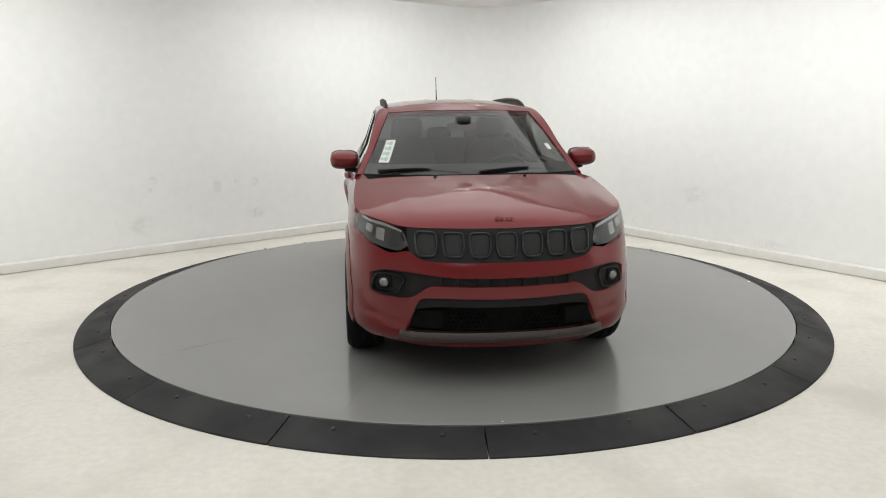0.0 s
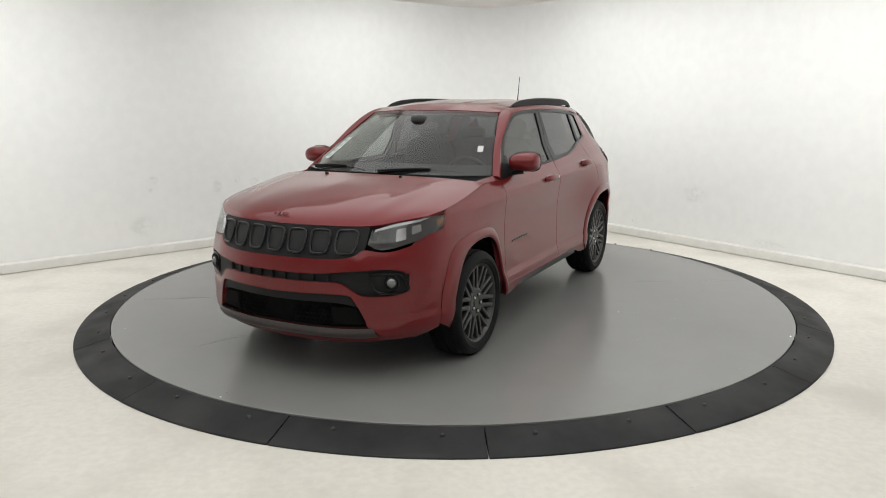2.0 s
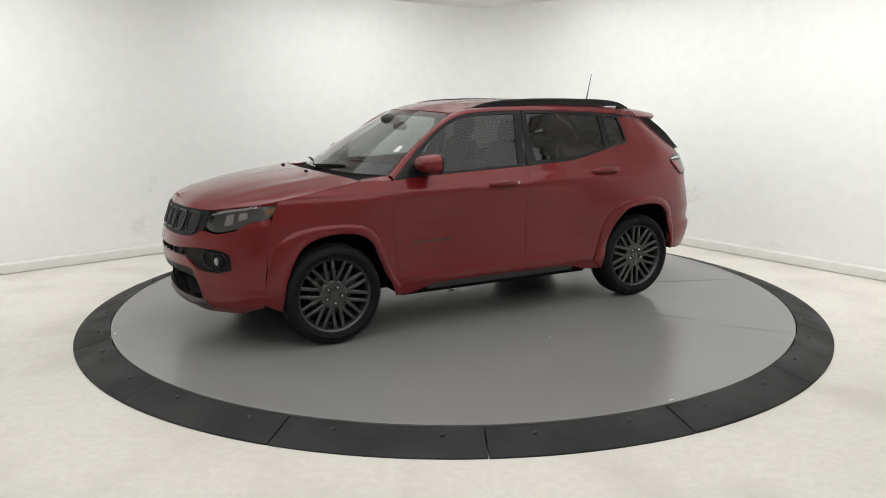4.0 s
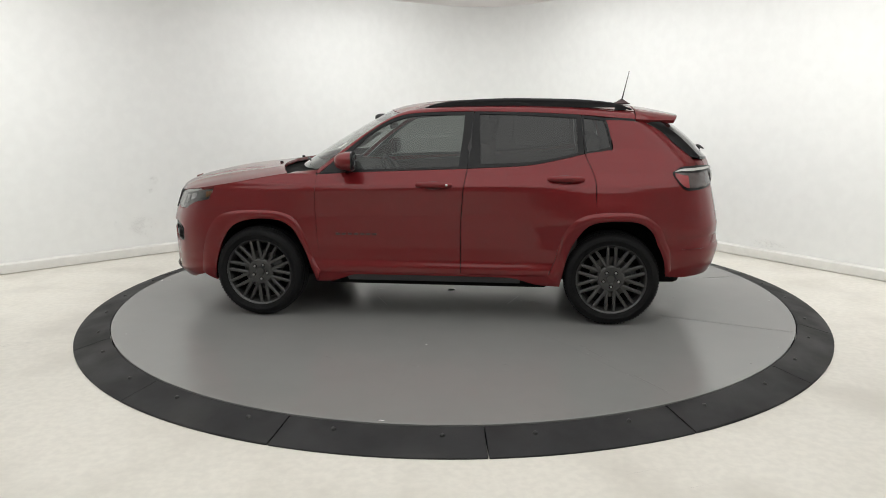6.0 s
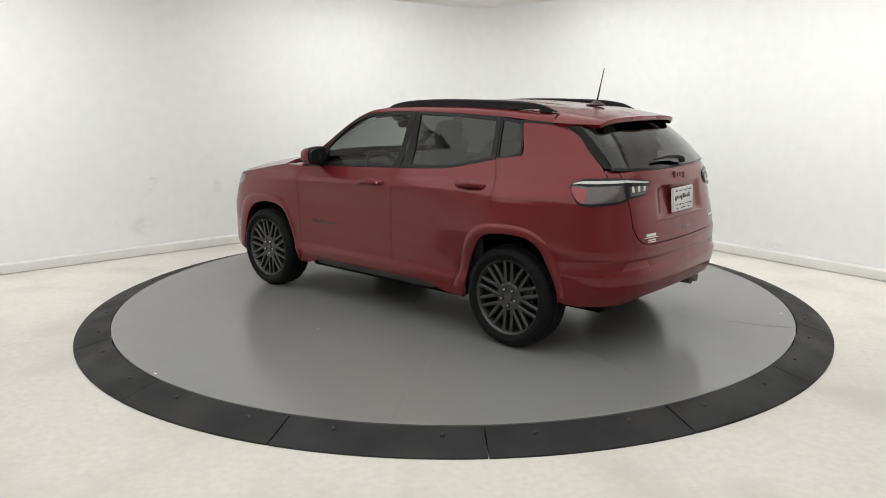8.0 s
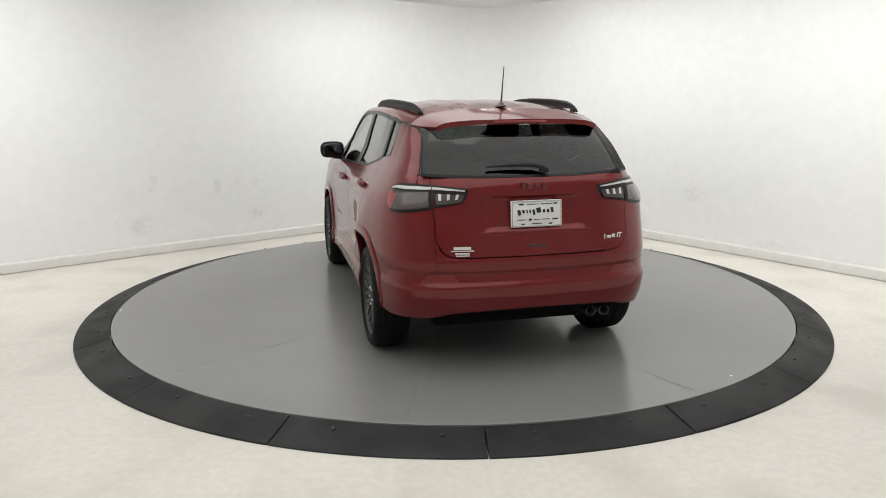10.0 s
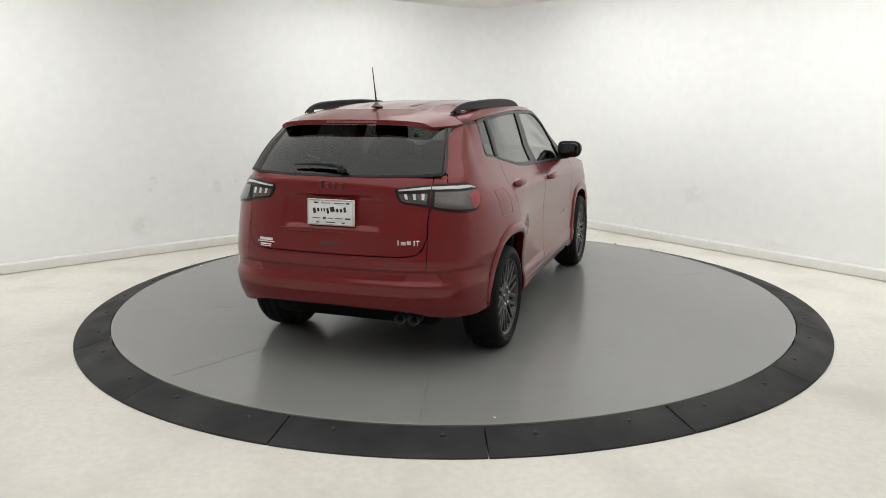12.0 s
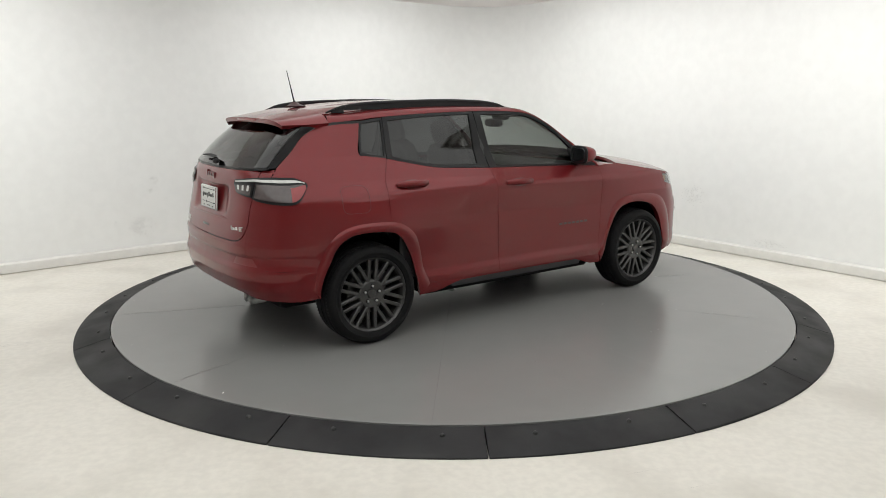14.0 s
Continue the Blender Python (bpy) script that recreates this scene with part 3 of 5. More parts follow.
def body(s, z):
    """The point of the body's side at s along the plan curve (0 nose, 1 tail) and height z, on the car's left."""
    s, z = np.asarray(s, float), np.asarray(z, float)
    x0, y0 = np.interp(s, PLAN_S, PLAN[:, 0]), np.interp(s, PLAN_S, PLAN[:, 1])
    wf, wr = np.clip((x0 - 1.3) / 0.7, 0, 1), np.clip((-1.25 - x0) / 0.75, 0, 1)
    wf, wr = wf * wf * (3 - 2 * wf), wr * wr * (3 - 2 * wr)
    x = x0 + (nose(z) - 2.15) * wf + (tail(z) + 2.105) * wr
    flare = 0.034 * (np.exp(-((x0 - 1.32) / 0.40) ** 2) + np.exp(-((x0 + 1.33) / 0.42) ** 2)) * np.exp(-((z - 0.60) / 0.27) ** 2)
    x = x - 0.045 * np.clip(1 - (y0 / 0.55) ** 2, 0, 1) * np.clip((0.5 - z) / 0.15, 0, 1) * (x0 > 1.5)
    hip = 0.060 * np.exp(-((x0 + 1.30) / 0.50) ** 2) * np.exp(-((z - 0.80) / 0.18) ** 2)
    rise = z - 0.972 - 0.052 * np.clip((0.8 - x0) / 1.7, -0.3, 1.2)
    fold = 0.011 * np.clip(1 - np.where(rise > 0, rise / 0.07, -rise / 0.20), 0, 1) * np.clip((1.6 - x0) / 0.5, 0, 1) * np.clip((x0 + 1.9) / 0.5, 0, 1)
    tuck = 1 - 0.035 * np.clip((x0 - 0.9) / 0.7, 0, 1) * np.clip((z - 0.84) / 0.16, 0, 1)
    lean = 0.038 * np.clip((z - 1.18) / 0.30, 0, 1) * np.clip((-0.85 - x0) / 0.65, 0, 1)
    y = y0 / 0.885 * (half_width(z) * (1 - wf) * (1 - wr) + end_width(z) * (1 - (1 - wf) * (1 - wr)) + flare + hip + fold - lean + rear_ledge(z) * wr + chin_ledge(z) * wf) * tuck
    return np.stack([x, y, z], -1)


def station(kind, a, z):
    """(s, z) of a place on the body given by its x on the side, or its y on the front or rear."""
    if kind == "x":
        t = body(PLAN_S, np.full(len(PLAN_S), z))[:, 0]
        return (float(np.interp(-a, -t, PLAN_S)), z)
    half = PLAN_S < 0.5 if kind == "f" else PLAN_S > 0.5
    ss = PLAN_S[half]
    t = body(ss, np.full(len(ss), z))[:, 1]
    if kind == "f":
        k = int(np.argmax(t))
        return (float(np.interp(a, t[:k + 1], ss[:k + 1])), z)
    k = int(np.argmax(t))
    return (float(np.interp(-a, -t[k:], ss[k:])), z)


def st(points):
    return [station(*(("x", *p) if len(p) == 2 else p)) for p in points]


def aspect(pts):
    """Scale s to metres so that curves are spaced evenly."""
    return [(p[0] * 6.2, p[1]) for p in pts]


def body_net(c0, c1, d0, d1, nu, nv, smooth=True):
    g = coons(*(aspect(st(c)) for c in (c0, c1, d0, d1)), nu, nv, smooth)
    s, z = g[..., 0] / 6.2, g[..., 1]
    return np.concatenate([body(s, z), s[..., None], z[..., None]], -1)


def body_normals(g):
    """The body's own normals at a net's places, so that neighbouring panels shade as one skin."""
    s, z = g[..., 3], g[..., 4]
    along = body(np.clip(s + 0.005, 0, 1), z) - body(np.clip(s - 0.005, 0, 1), z)
    up = body(s, z + 0.004) - body(s, z - 0.004)
    n = np.cross(along, up)
    n[(s < 0.002) | (s > 0.998), 1] = 0.0
    n = n / np.maximum(np.linalg.norm(n, axis=2, keepdims=True), 1e-9)
    return n if g[..., 1].mean() >= 0 else n * np.array([1, -1, 1])


def flip_y(g):
    g = g.copy()
    g[..., 1] *= -1
    return g


def both(name, g, mat, parents, **kw):
    """The left panel and its mirror image."""
    parents = parents if isinstance(parents, (list, tuple)) else (parents, parents)
    return [net_object(name, g, mat, parents[0], **kw), net_object(name, flip_y(g), mat, parents[1], **kw)]


def ring_object(name, inner, outer, mat, parent, offset=0.0, depth=0.02, mirrored=False):
    """A frame between two closed outlines drawn on the body."""
    sg = -1 if mirrored else 1
    a, b = body(inner[:, 0] / 6.2, inner[:, 1]), body(outer[:, 0] / 6.2, outer[:, 1])
    a[:, 1] *= sg
    b[:, 1] *= sg
    n = len(a)
    up = np.array([0, sg, 0.35]) / math.hypot(1, 0.35)
    verts = np.concatenate([a + up * (offset - depth), a + up * offset, b + up * offset, b + up * (offset - depth)]).tolist()
    faces = []
    for k in range(3):
        for i in range(n):
            j = (i + 1) % n
            faces.append((k * n + i, k * n + j, (k + 1) * n + j, (k + 1) * n + i))
    bm = bmesh.new()
    vs = [bm.verts.new(v) for v in verts]
    for f in faces:
        bm.faces.new([vs[i] for i in f])
    return part(name, bm, mat, parent, angle=30)


def outline(bottom, rear, top, front, n=14):
    """A closed outline from four curves: bottom front to back, rear up, top back to front, front down."""
    loops = [catmull(aspect(st(c)), n)[:-1] for c in (bottom, rear, top, front)]
    return np.concatenate(loops)


ARCH_F_OUT = [(0.835, 0.36), (0.885, 0.44), (0.945, 0.587), (1.005, 0.728), (1.11, 0.8), (1.31, 0.819), (1.525, 0.803), (1.65, 0.746), (1.735, 0.597), (1.77, 0.466), (1.78, 0.33)]
ARCH_F_IN = [(0.865, 0.285), (0.915, 0.42), (0.975, 0.566), (1.05, 0.693), (1.16, 0.749), (1.33, 0.756), (1.485, 0.714), (1.58, 0.608), (1.645, 0.44), (1.66, 0.35), (1.665, 0.27)]
ARCH_R_OUT = [(-0.865, 0.36), (-0.915, 0.482), (-0.945, 0.611), (-1.0, 0.728), (-1.12, 0.813), (-1.31, 0.838), (-1.5, 0.823), (-1.62, 0.753), (-1.695, 0.611), (-1.725, 0.504), (-1.735, 0.42)]
ARCH_R_IN = [(-0.945, 0.28), (-0.975, 0.42), (-1.01, 0.547), (-1.075, 0.666), (-1.165, 0.755), (-1.34, 0.782), (-1.5, 0.765), (-1.595, 0.688), (-1.655, 0.558), (-1.69, 0.461), (-1.7, 0.37)]


def build_wheel():
    """One alloy wheel, axle along y, outer face towards +y."""
    wheel = empty("wheel")
    R, W = 0.344, 0.118
    prof = [(0.253, -W + 0.012), (0.268, -W + 0.002), (0.300, -W - 0.002), (0.324, -W + 0.010), (0.335, -W + 0.030), (R - 0.001, -0.062), (R - 0.007, -0.060), (R - 0.007, -0.054), (R, -0.052),
            (R, -0.006), (R - 0.007, -0.004), (R - 0.007, 0.004), (R, 0.006), (R, 0.052), (R - 0.007, 0.054), (R - 0.007, 0.060), (R - 0.001, 0.062),
            (0.335, W - 0.030), (0.325, W - 0.010), (0.313, W - 0.001), (0.300, W + 0.002), (0.289, W + 0.0035), (0.287, W + 0.001), (0.270, W - 0.002), (0.257, W - 0.010), (0.253, W - 0.018)]
    tyre = part("tyre", lathe_bm(prof, 72, closed=True), TYRE, wheel, "black tyre with fine tread grooves", angle=50)
    bm = bmesh.new()
    for k in range(90):
        a = 2 * math.pi * k / 90
        for y0, y1, sg in ((0.066, 0.088, 1), (-0.088, -0.066, -1)):
            q = box_bm(R - 0.014, R - 0.004, y0, y1, -0.0042, 0.0042)
            bmesh.ops.transform(q, matrix=Matrix.Rotation(a, 4, "Y"), verts=q.verts)
            tmp = bpy.data.meshes.new("tmp")
            q.to_mesh(tmp)
            q.free()
            bm.from_mesh(tmp)
            bpy.data.meshes.remove(tmp)
    tagged(part("tread_block", bm, TYRE, tyre, smooth=False), kind="stuff")
    rim = part("rim", lathe_bm([(0.231, W - 0.046), (0.236, W - 0.030), (0.243, W - 0.016), (0.252, W - 0.010), (0.2555, W - 0.014), (0.2545, W - 0.02)], 72), RIM, wheel,
               "dark gunmetal alloy rim", angle=45)
    # inner side of the rim, coloured dark for the shade behind the spokes
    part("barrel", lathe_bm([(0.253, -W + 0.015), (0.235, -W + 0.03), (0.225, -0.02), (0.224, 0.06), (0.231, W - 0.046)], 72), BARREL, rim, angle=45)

    def spoke(p0, p1, w0, w1, depth=0.022):
        bm = bmesh.new()
        d = Vector((p1[0] - p0[0], 0, p1[1] - p0[1])).normalized()
        sd = Vector((-d.z, 0, d.x))
        rows = []
        for t in np.linspace(0, 1, 7):
            q = Vector((p0[0] + (p1[0] - p0[0]) * t, 0, p0[1] + (p1[1] - p0[1]) * t))
            w = w0 + (w1 - w0) * t
            y = 0.086 + 0.012 * t * t + 0.004 * math.sin(math.pi * t)
            row = []
            for dx, dy in ((-1, -depth), (-1, -0.004), (-0.62, 0), (0.62, 0), (1, -0.004), (1, -depth)):
                row.append(bm.verts.new(q + sd * (w * dx) + Vector((0, y + dy, 0))))
            rows.append(row)
        for i in range(6):
            for j in range(6):
                bm.faces.new((rows[i][j], rows[i][(j + 1) % 6], rows[i + 1][(j + 1) % 6], rows[i + 1][j]))
        bm.faces.new(rows[0]), bm.faces.new(rows[-1])
        return bm

    def polar(r, a):
        return (r * math.sin(a), r * math.cos(a))

    for k in range(10):
        a = 2 * math.pi * k / 10
        for sg in (-1, 1):
            bm = spoke(polar(0.092, a + sg * radians(17)), polar(0.248, a + sg * radians(6.5)), 0.0128, 0.0112, 0.034)
            part("spoke", bm, RIM, wheel, angle=30)
    hub = part("hub", lathe_bm([(0.0001, 0.088), (0.028, 0.088), (0.031, 0.084), (0.033, 0.080), (0.060, 0.088), (0.088, 0.087), (0.099, 0.080), (0.101, 0.05), (0.06, 0.0)], 40), RIM, wheel, angle=30)
    for k in range(5):
        a = 2 * math.pi * k / 5 + math.pi
        x, z = polar(0.057, a)
        # near-black disc on the hub face, painted in for a recess's shade
        pocket = lathe_bm([(0.0001, 0.0885), (0.0135, 0.0888), (0.015, 0.0865)], 20)
        bmesh.ops.transform(pocket, matrix=Matrix.Translation((x, 0, z)), verts=pocket.verts)
        part("nut_pocket", pocket, DARK, hub)
        nut = lathe_bm([(0.0001, 0.099), (0.006, 0.0985), (0.0088, 0.095), (0.0095, 0.085)], 6)
        bmesh.ops.transform(nut, matrix=Matrix.Translation((x, 0, z)), verts=nut.verts)
        part("lug_nut", nut, STEEL, hub, "bright steel lug nut", angle=25)
    part("brake_disc", lathe_bm([(0.06, 0.012), (0.15, 0.012), (0.15, -0.012), (0.06, -0.012)], 48, closed=True), DISCMETAL, wheel, angle=30)
    bm = box_bm(-0.05, 0.05, -0.05, 0.055, 0.095, 0.185, 0.012, 2, m=Matrix.Rotation(radians(-75), 4, "Y"))
    part("brake_caliper", bm, GREYTRIM, wheel)
    part("barrel_backing", lathe_bm([(0.0001, -0.03), (0.223, -0.03), (0.223, -0.034)], 40), DARK, wheel)
    return wheel


def build_body(car):
    # hood
    z_top = [(1.80, 0.972), (1.66, 0.995), (1.45, 1.030), (1.25, 1.066), (1.085, 1.092)]
    side = catmull(body(*np.array(st(z_top)).T), 40)
    center = catmull([(2.183, 0, 0.932), (2.160, 0, 0.968), (2.07, 0, 1.008), (1.93, 0, 1.042), (1.70, 0, 1.088), (1.48, 0, 1.115), (1.265, 0, 1.134)], 40)
    front = st([("f", 0, 0.932), ("f", 0.3, 0.932), ("f", 0.53, 0.93), ("f", 0.66, 0.95), (1.80, 0.972)])
    front = body(*np.array(front).T)
    rear = [(1.265, 0, 1.134), (1.24, 0.35, 1.130), (1.17, 0.62, 1.116), tuple(side[-1])]
    g = coons(front, rear, center, side, 30, 40)
    v = np.linspace(0, 1, 41)[None, :]
    u = np.linspace(0, 1, 31)[:, None]
    lift = 0.018 * np.sin(np.pi * np.clip(v * 1.25, 0, 1) ** 0.8) * (1 - (2 * u - 1) ** 2) ** 0.9 * (0.4 + 0.6 * (1 - v))
    crease = 0.007 * np.exp(-((u - 0.56 - 0.10 * v) / 0.07) ** 2) * np.sin(np.pi * np.clip(v, 0, 1)) ** 0.7
    g[..., 2] += lift + crease
    hood = net_object("hood", g, RED, car, symmetric=True, thick=0.025, outward=(1.5, 0, 0.4))
    # plates of the badge on the hood's front edge
    bm = bmesh.new()
    for i, y in enumerate((-0.055, -0.02, 0.018, 0.05)):
        box_bm(2.118, 2.126, y - 0.012, y + 0.012, 0.968, 0.992 if i else 0.998, 0.003, 1, bm)
    bmesh.ops.transform(bm, matrix=Matrix.Translation((2.150, 0, 0.978)) @ Matrix.Rotation(radians(-38), 4, "Y") @ Matrix.Scale(0.8, 4) @ Matrix.Translation((-2.115, 0, -0.975)), verts=bm.verts)
    part("badge", bm, RED, hood)
    for sg in (-1, 1):
        k = np.argmin((g[..., 0] - 1.30) ** 2 + (g[..., 1] - 0.30) ** 2)
        b = blob_bm((1.30, 0.30 * sg, float(g.reshape(-1, 3)[k, 2]) + 0.004), (0.014, 0.010, 0.010))
        part("washer_nozzle", b, PLASTIC, hood)

    # fenders, doors, quarter panels
    g = body_net(ARCH_F_OUT[:9] + [(1.757, 0.52)], [(0.86, 1.083), (1.0, 1.090), (1.08, 1.089), (1.25, 1.063), (1.45, 1.027), (1.655, 0.992)],
                 [(0.835, 0.36), (0.862, 0.6), (0.872, 0.85), (0.86, 1.082)], [(1.757, 0.52), (1.750, 0.66), (1.712, 0.86), (1.655, 0.992)], 48, 30)
    both("front_fender", g, RED, car)
    edge = body(*np.array(st([(1.083, 1.089), (0.97, 1.090), (0.862, 1.084)])).T)
    inner = [(1.06, 0.735, 1.094), (0.97, 0.748, 1.103), (0.866, 0.770, 1.114)]
    g = coons(edge, inner, [tuple(edge[0]), inner[0]], [tuple(edge[-1]), inner[-1]], 8, 3)
    both("cowl_corner", g, RED, car, thick=0.01)
    g = coons(aspect(st(ARCH_F_OUT)), aspect(st(ARCH_F_IN)), aspect(st([ARCH_F_OUT[0], ARCH_F_IN[0]])), aspect(st([ARCH_F_OUT[-1], ARCH_F_IN[-1]])), 40, 5)
    g = body(g[..., 0] / 6.2, g[..., 1])
    g[..., 1] += 0.012 * np.array([0, 0.75, 1, 1, 0.9, 0.4])[None]
    both("front_arch_trim", g, RED, car, thick=0.05, offset=0.003)
    g = coons(aspect(st(ARCH_R_OUT)), aspect(st(ARCH_R_IN)), aspect(st([ARCH_R_OUT[0], ARCH_R_IN[0]])), aspect(st([ARCH_R_OUT[-1], ARCH_R_IN[-1]])), 40, 5)
    g = body(g[..., 0] / 6.2, g[..., 1])
    g[..., 1] += 0.012 * np.array([0, 0.75, 1, 1, 0.9, 0.4])[None]
    both("rear_arch_trim", g, RED, car, thick=0.05, offset=0.003)

    belt_f = [(0.853, 1.085), (0.6, 1.10), (0.2, 1.115), (-0.262, 1.13)]
    gf = body_net([(0.832, 0.365), (-0.218, 0.365)], belt_f, [(0.832, 0.365), (0.856, 0.6), (0.866, 0.85), (0.853, 1.085)],
                  [(-0.218, 0.365), (-0.218, 0.55), (-0.220, 0.75), (-0.240, 1.0), (-0.262, 1.13)], 32, 56)
    belt_r = [(-0.270, 1.13), (-0.7, 1.155), (-0.95, 1.20), (-1.108, 1.235)]
    gr = body_net([(-0.225, 0.365), (-0.86, 0.365)], belt_r, [(-0.225, 0.365), (-0.225, 0.55), (-0.227, 0.75), (-0.247, 1.0), (-0.270, 1.13)],
                  [(-0.86, 0.365), (-0.91, 0.48), (-0.94, 0.60), (-0.995, 0.715), (-1.10, 0.79), (-1.185, 0.815), (-1.188, 0.95), (-1.176, 1.08), (-1.108, 1.235)], 30, 60)
    doors = {}
    doors["front"] = both("front_door", gf, RED, car)
    doors["rear"] = both("rear_door", gr, RED, car)
    g = body_net([(-1.192, 0.815), (-1.31, 0.822), (-1.50, 0.807), (-1.62, 0.737), (-1.704, 0.572), (-1.80, 0.568), ("r", 0.75, 0.575), ("r", 0.70, 0.60), ("r", 0.66, 0.645), ("r", 0.602, 0.654)],
                 [(-1.115, 1.238), (-1.30, 1.262), (-1.55, 1.240), (-1.79, 1.218), (-1.875, 1.207), ("r", 0.66, 1.20), ("r", 0.602, 1.19)],
                 [(-1.192, 0.815), (-1.195, 0.95), (-1.183, 1.08), (-1.115, 1.238)],
                 [("r", 0.602, 0.654), ("r", 0.602, 0.85), ("r", 0.602, 1.0), ("r", 0.602, 1.19)], 60, 40)
    quarter = both("quarter_panel", g, RED, car)
    g = body_net([(-1.302, 1.258), (-1.55, 1.236), (-1.79, 1.214), (-1.872, 1.205)], [(-1.256, 1.474), (-1.40, 1.470), (-1.54, 1.458)],
                 [(-1.302, 1.258), (-1.312, 1.30), (-1.285, 1.39), (-1.256, 1.474)], [(-1.872, 1.205), (-1.745, 1.31), (-1.655, 1.395), (-1.54, 1.458)], 16, 14)
    both("rear_pillar", g, RED, car, offset=-0.001)
    g = body_net([(-1.250, 1.472), (-1.40, 1.468), (-1.56, 1.452)], [(-1.250, 1.492), (-1.40, 1.488), (-1.53, 1.478)], [(-1.250, 1.472), (-1.250, 1.492)], [(-1.56, 1.452), (-1.53, 1.478)], 12, 3)
    both("pillar_strip", g, BLACK, car, offset=-0.003)
    # fuel flap on the car's right
    loop = []
    for a in np.linspace(0, 2 * math.pi, 40, endpoint=False):
        c, s = math.cos(a), math.sin(a)
        k = (abs(c) ** 5 + abs(s) ** 5) ** (-1 / 5)
        loop.append((-1.43 + 0.095 * c * k, 0.995 + 0.085 * s * k))
    pts = np.array(aspect(st(loop)))
    big = np.array(aspect(st([(-1.43 + (x + 1.43) * 1.03, 0.995 + (z - 0.995) * 1.03) for x, z in loop])))
    ring_object("fuel_flap_gap", pts, big, CUP, quarter[1], offset=0.0015, depth=0.004, mirrored=True)

    # sills
    low_edge = [(0.86, 0.283), (0.74, 0.288), (0.62, 0.328), (0.5, 0.342), (-0.5, 0.342), (-0.64, 0.330), (-0.78, 0.292), (-0.94, 0.281)]
    g = body_net(low_edge, [(0.838, 0.358), (-0.868, 0.358)], [(0.86, 0.285), (0.838, 0.358)], [(-0.94, 0.283), (-0.868, 0.358)], 30, 5)
    both("sill", g, RED, car, thick=0.04, offset=0.004)
    g = body_net([(0.62, 0.298), (-0.66, 0.298)], [(0.64, 0.339), (-0.66, 0.339)], [(0.62, 0.298), (0.64, 0.339)], [(-0.66, 0.298), (-0.66, 0.339)], 20, 4)
    both("side_skirt", g, SKIRT, car, thick=0.06, offset=-0.004)

    # roof edge with the windscreen pillar
    scr_side = [(0.868, 0.772, 1.112), (0.70, 0.70, 1.245), (0.50, 0.632, 1.385), (0.27, 0.562, 1.522)]
    inner = scr_side + [(0.05, 0.562, 1.563), (-0.5, 0.566, 1.578), (-1.0, 0.556, 1.568), (-1.46, 0.530, 1.53)]
    dlo = st([(0.845, 1.088), (0.62, 1.278), (0.45, 1.408), (0.28, 1.498), (0.11, 1.530), (-0.25, 1.540), (-0.7, 1.532), (-1.1, 1.512), (-1.3, 1.494), (-1.475, 1.479)])
    outer = body(*np.array(dlo).T)
    g = coons(inner, outer, [inner[0], tuple(outer[0])], [inner[-1], tuple(outer[-1])], 60, 6)
    v = np.linspace(0, 1, 7)[None, :]
    g[..., 1] += 0.012 * 4 * v * (1 - v)
    g[..., 2] += 0.010 * 4 * v * (1 - v)
    both("roof_edge", g, RED, car, thick=0.03)
    # roof, spoiler
    roof_c = [(0.405, 0, 1.545), (0.25, 0, 1.586), (0.0, 0, 1.612), (-0.4, 0, 1.622), (-1.0, 0, 1.610), (-1.47, 0, 1.572)]
    roof_s = [(0.268, 0.555, 1.528), (0.05, 0.556, 1.568), (-0.5, 0.560, 1.583), (-1.0, 0.550, 1.573), (-1.47, 0.524, 1.535)]
    g = coons(roof_c, roof_s, [roof_c[0], (0.38, 0.25, 1.545), roof_s[0]], [roof_c[-1], (-1.47, 0.3, 1.565), roof_s[-1]], 40, 18)
    vv = np.linspace(0, 0.56, 19)
    ribs = sum(np.exp(-((vv - c) / 0.018) ** 2) for c in (0.18, 0.36))
    uu = np.linspace(0, 1, 41)
    g[..., 2] += 0.006 * ribs[None] * (np.clip((uu - 0.12) / 0.08, 0, 1) * np.clip((0.95 - uu) / 0.08, 0, 1))[:, None]
    net_object("roof", np.swapaxes(g, 0, 1), RED, car, symmetric=True, thick=0.03)
    sp_c = [(-1.476, 0, 1.572), (-1.65, 0, 1.545), (-1.80, 0, 1.512)]
    sp_s = [(-1.476, 0.616, 1.480), (-1.62, 0.582, 1.472), (-1.765, 0.520, 1.468)]
    g = coons([sp_c[0], (-1.476, 0.3, 1.566), (-1.476, 0.522, 1.535), sp_s[0]], [sp_c[-1], (-1.80, 0.3, 1.508), (-1.788, 0.46, 1.494), sp_s[-1]], sp_c, sp_s, 22, 10)
    spoiler = net_object("spoiler", g, RED, car, symmetric=True, thick=0.03)
    part("brake_light", box_bm(-1.806, -1.79, -0.17, 0.17, 1.492, 1.504, 0.004, 2), TAILRED, spoiler)

    # tailgate and bumpers
    tg0 = [("r", 0, 0.742), ("r", 0.3, 0.742), ("r", 0.50, 0.748), ("r", 0.565, 0.785), ("r", 0.595, 0.86)]
    g = body_net(tg0, [("r", 0, 1.185), ("r", 0.3, 1.187), ("r", 0.596, 1.192)], [("r", 0, 0.742), ("r", 0, 1.185)], [("r", 0.595, 0.86), ("r", 0.596, 1.0), ("r", 0.596, 1.192)], 26, 26)
    y, z = np.abs(g[..., 1]), g[..., 2]
    inset = np.clip((0.33 - y) / 0.06, 0, 1) * np.clip((z - 0.875) / 0.02, 0, 1) * np.clip((1.085 - z) / 0.02, 0, 1)
    g[..., 0] += 0.018 * inset
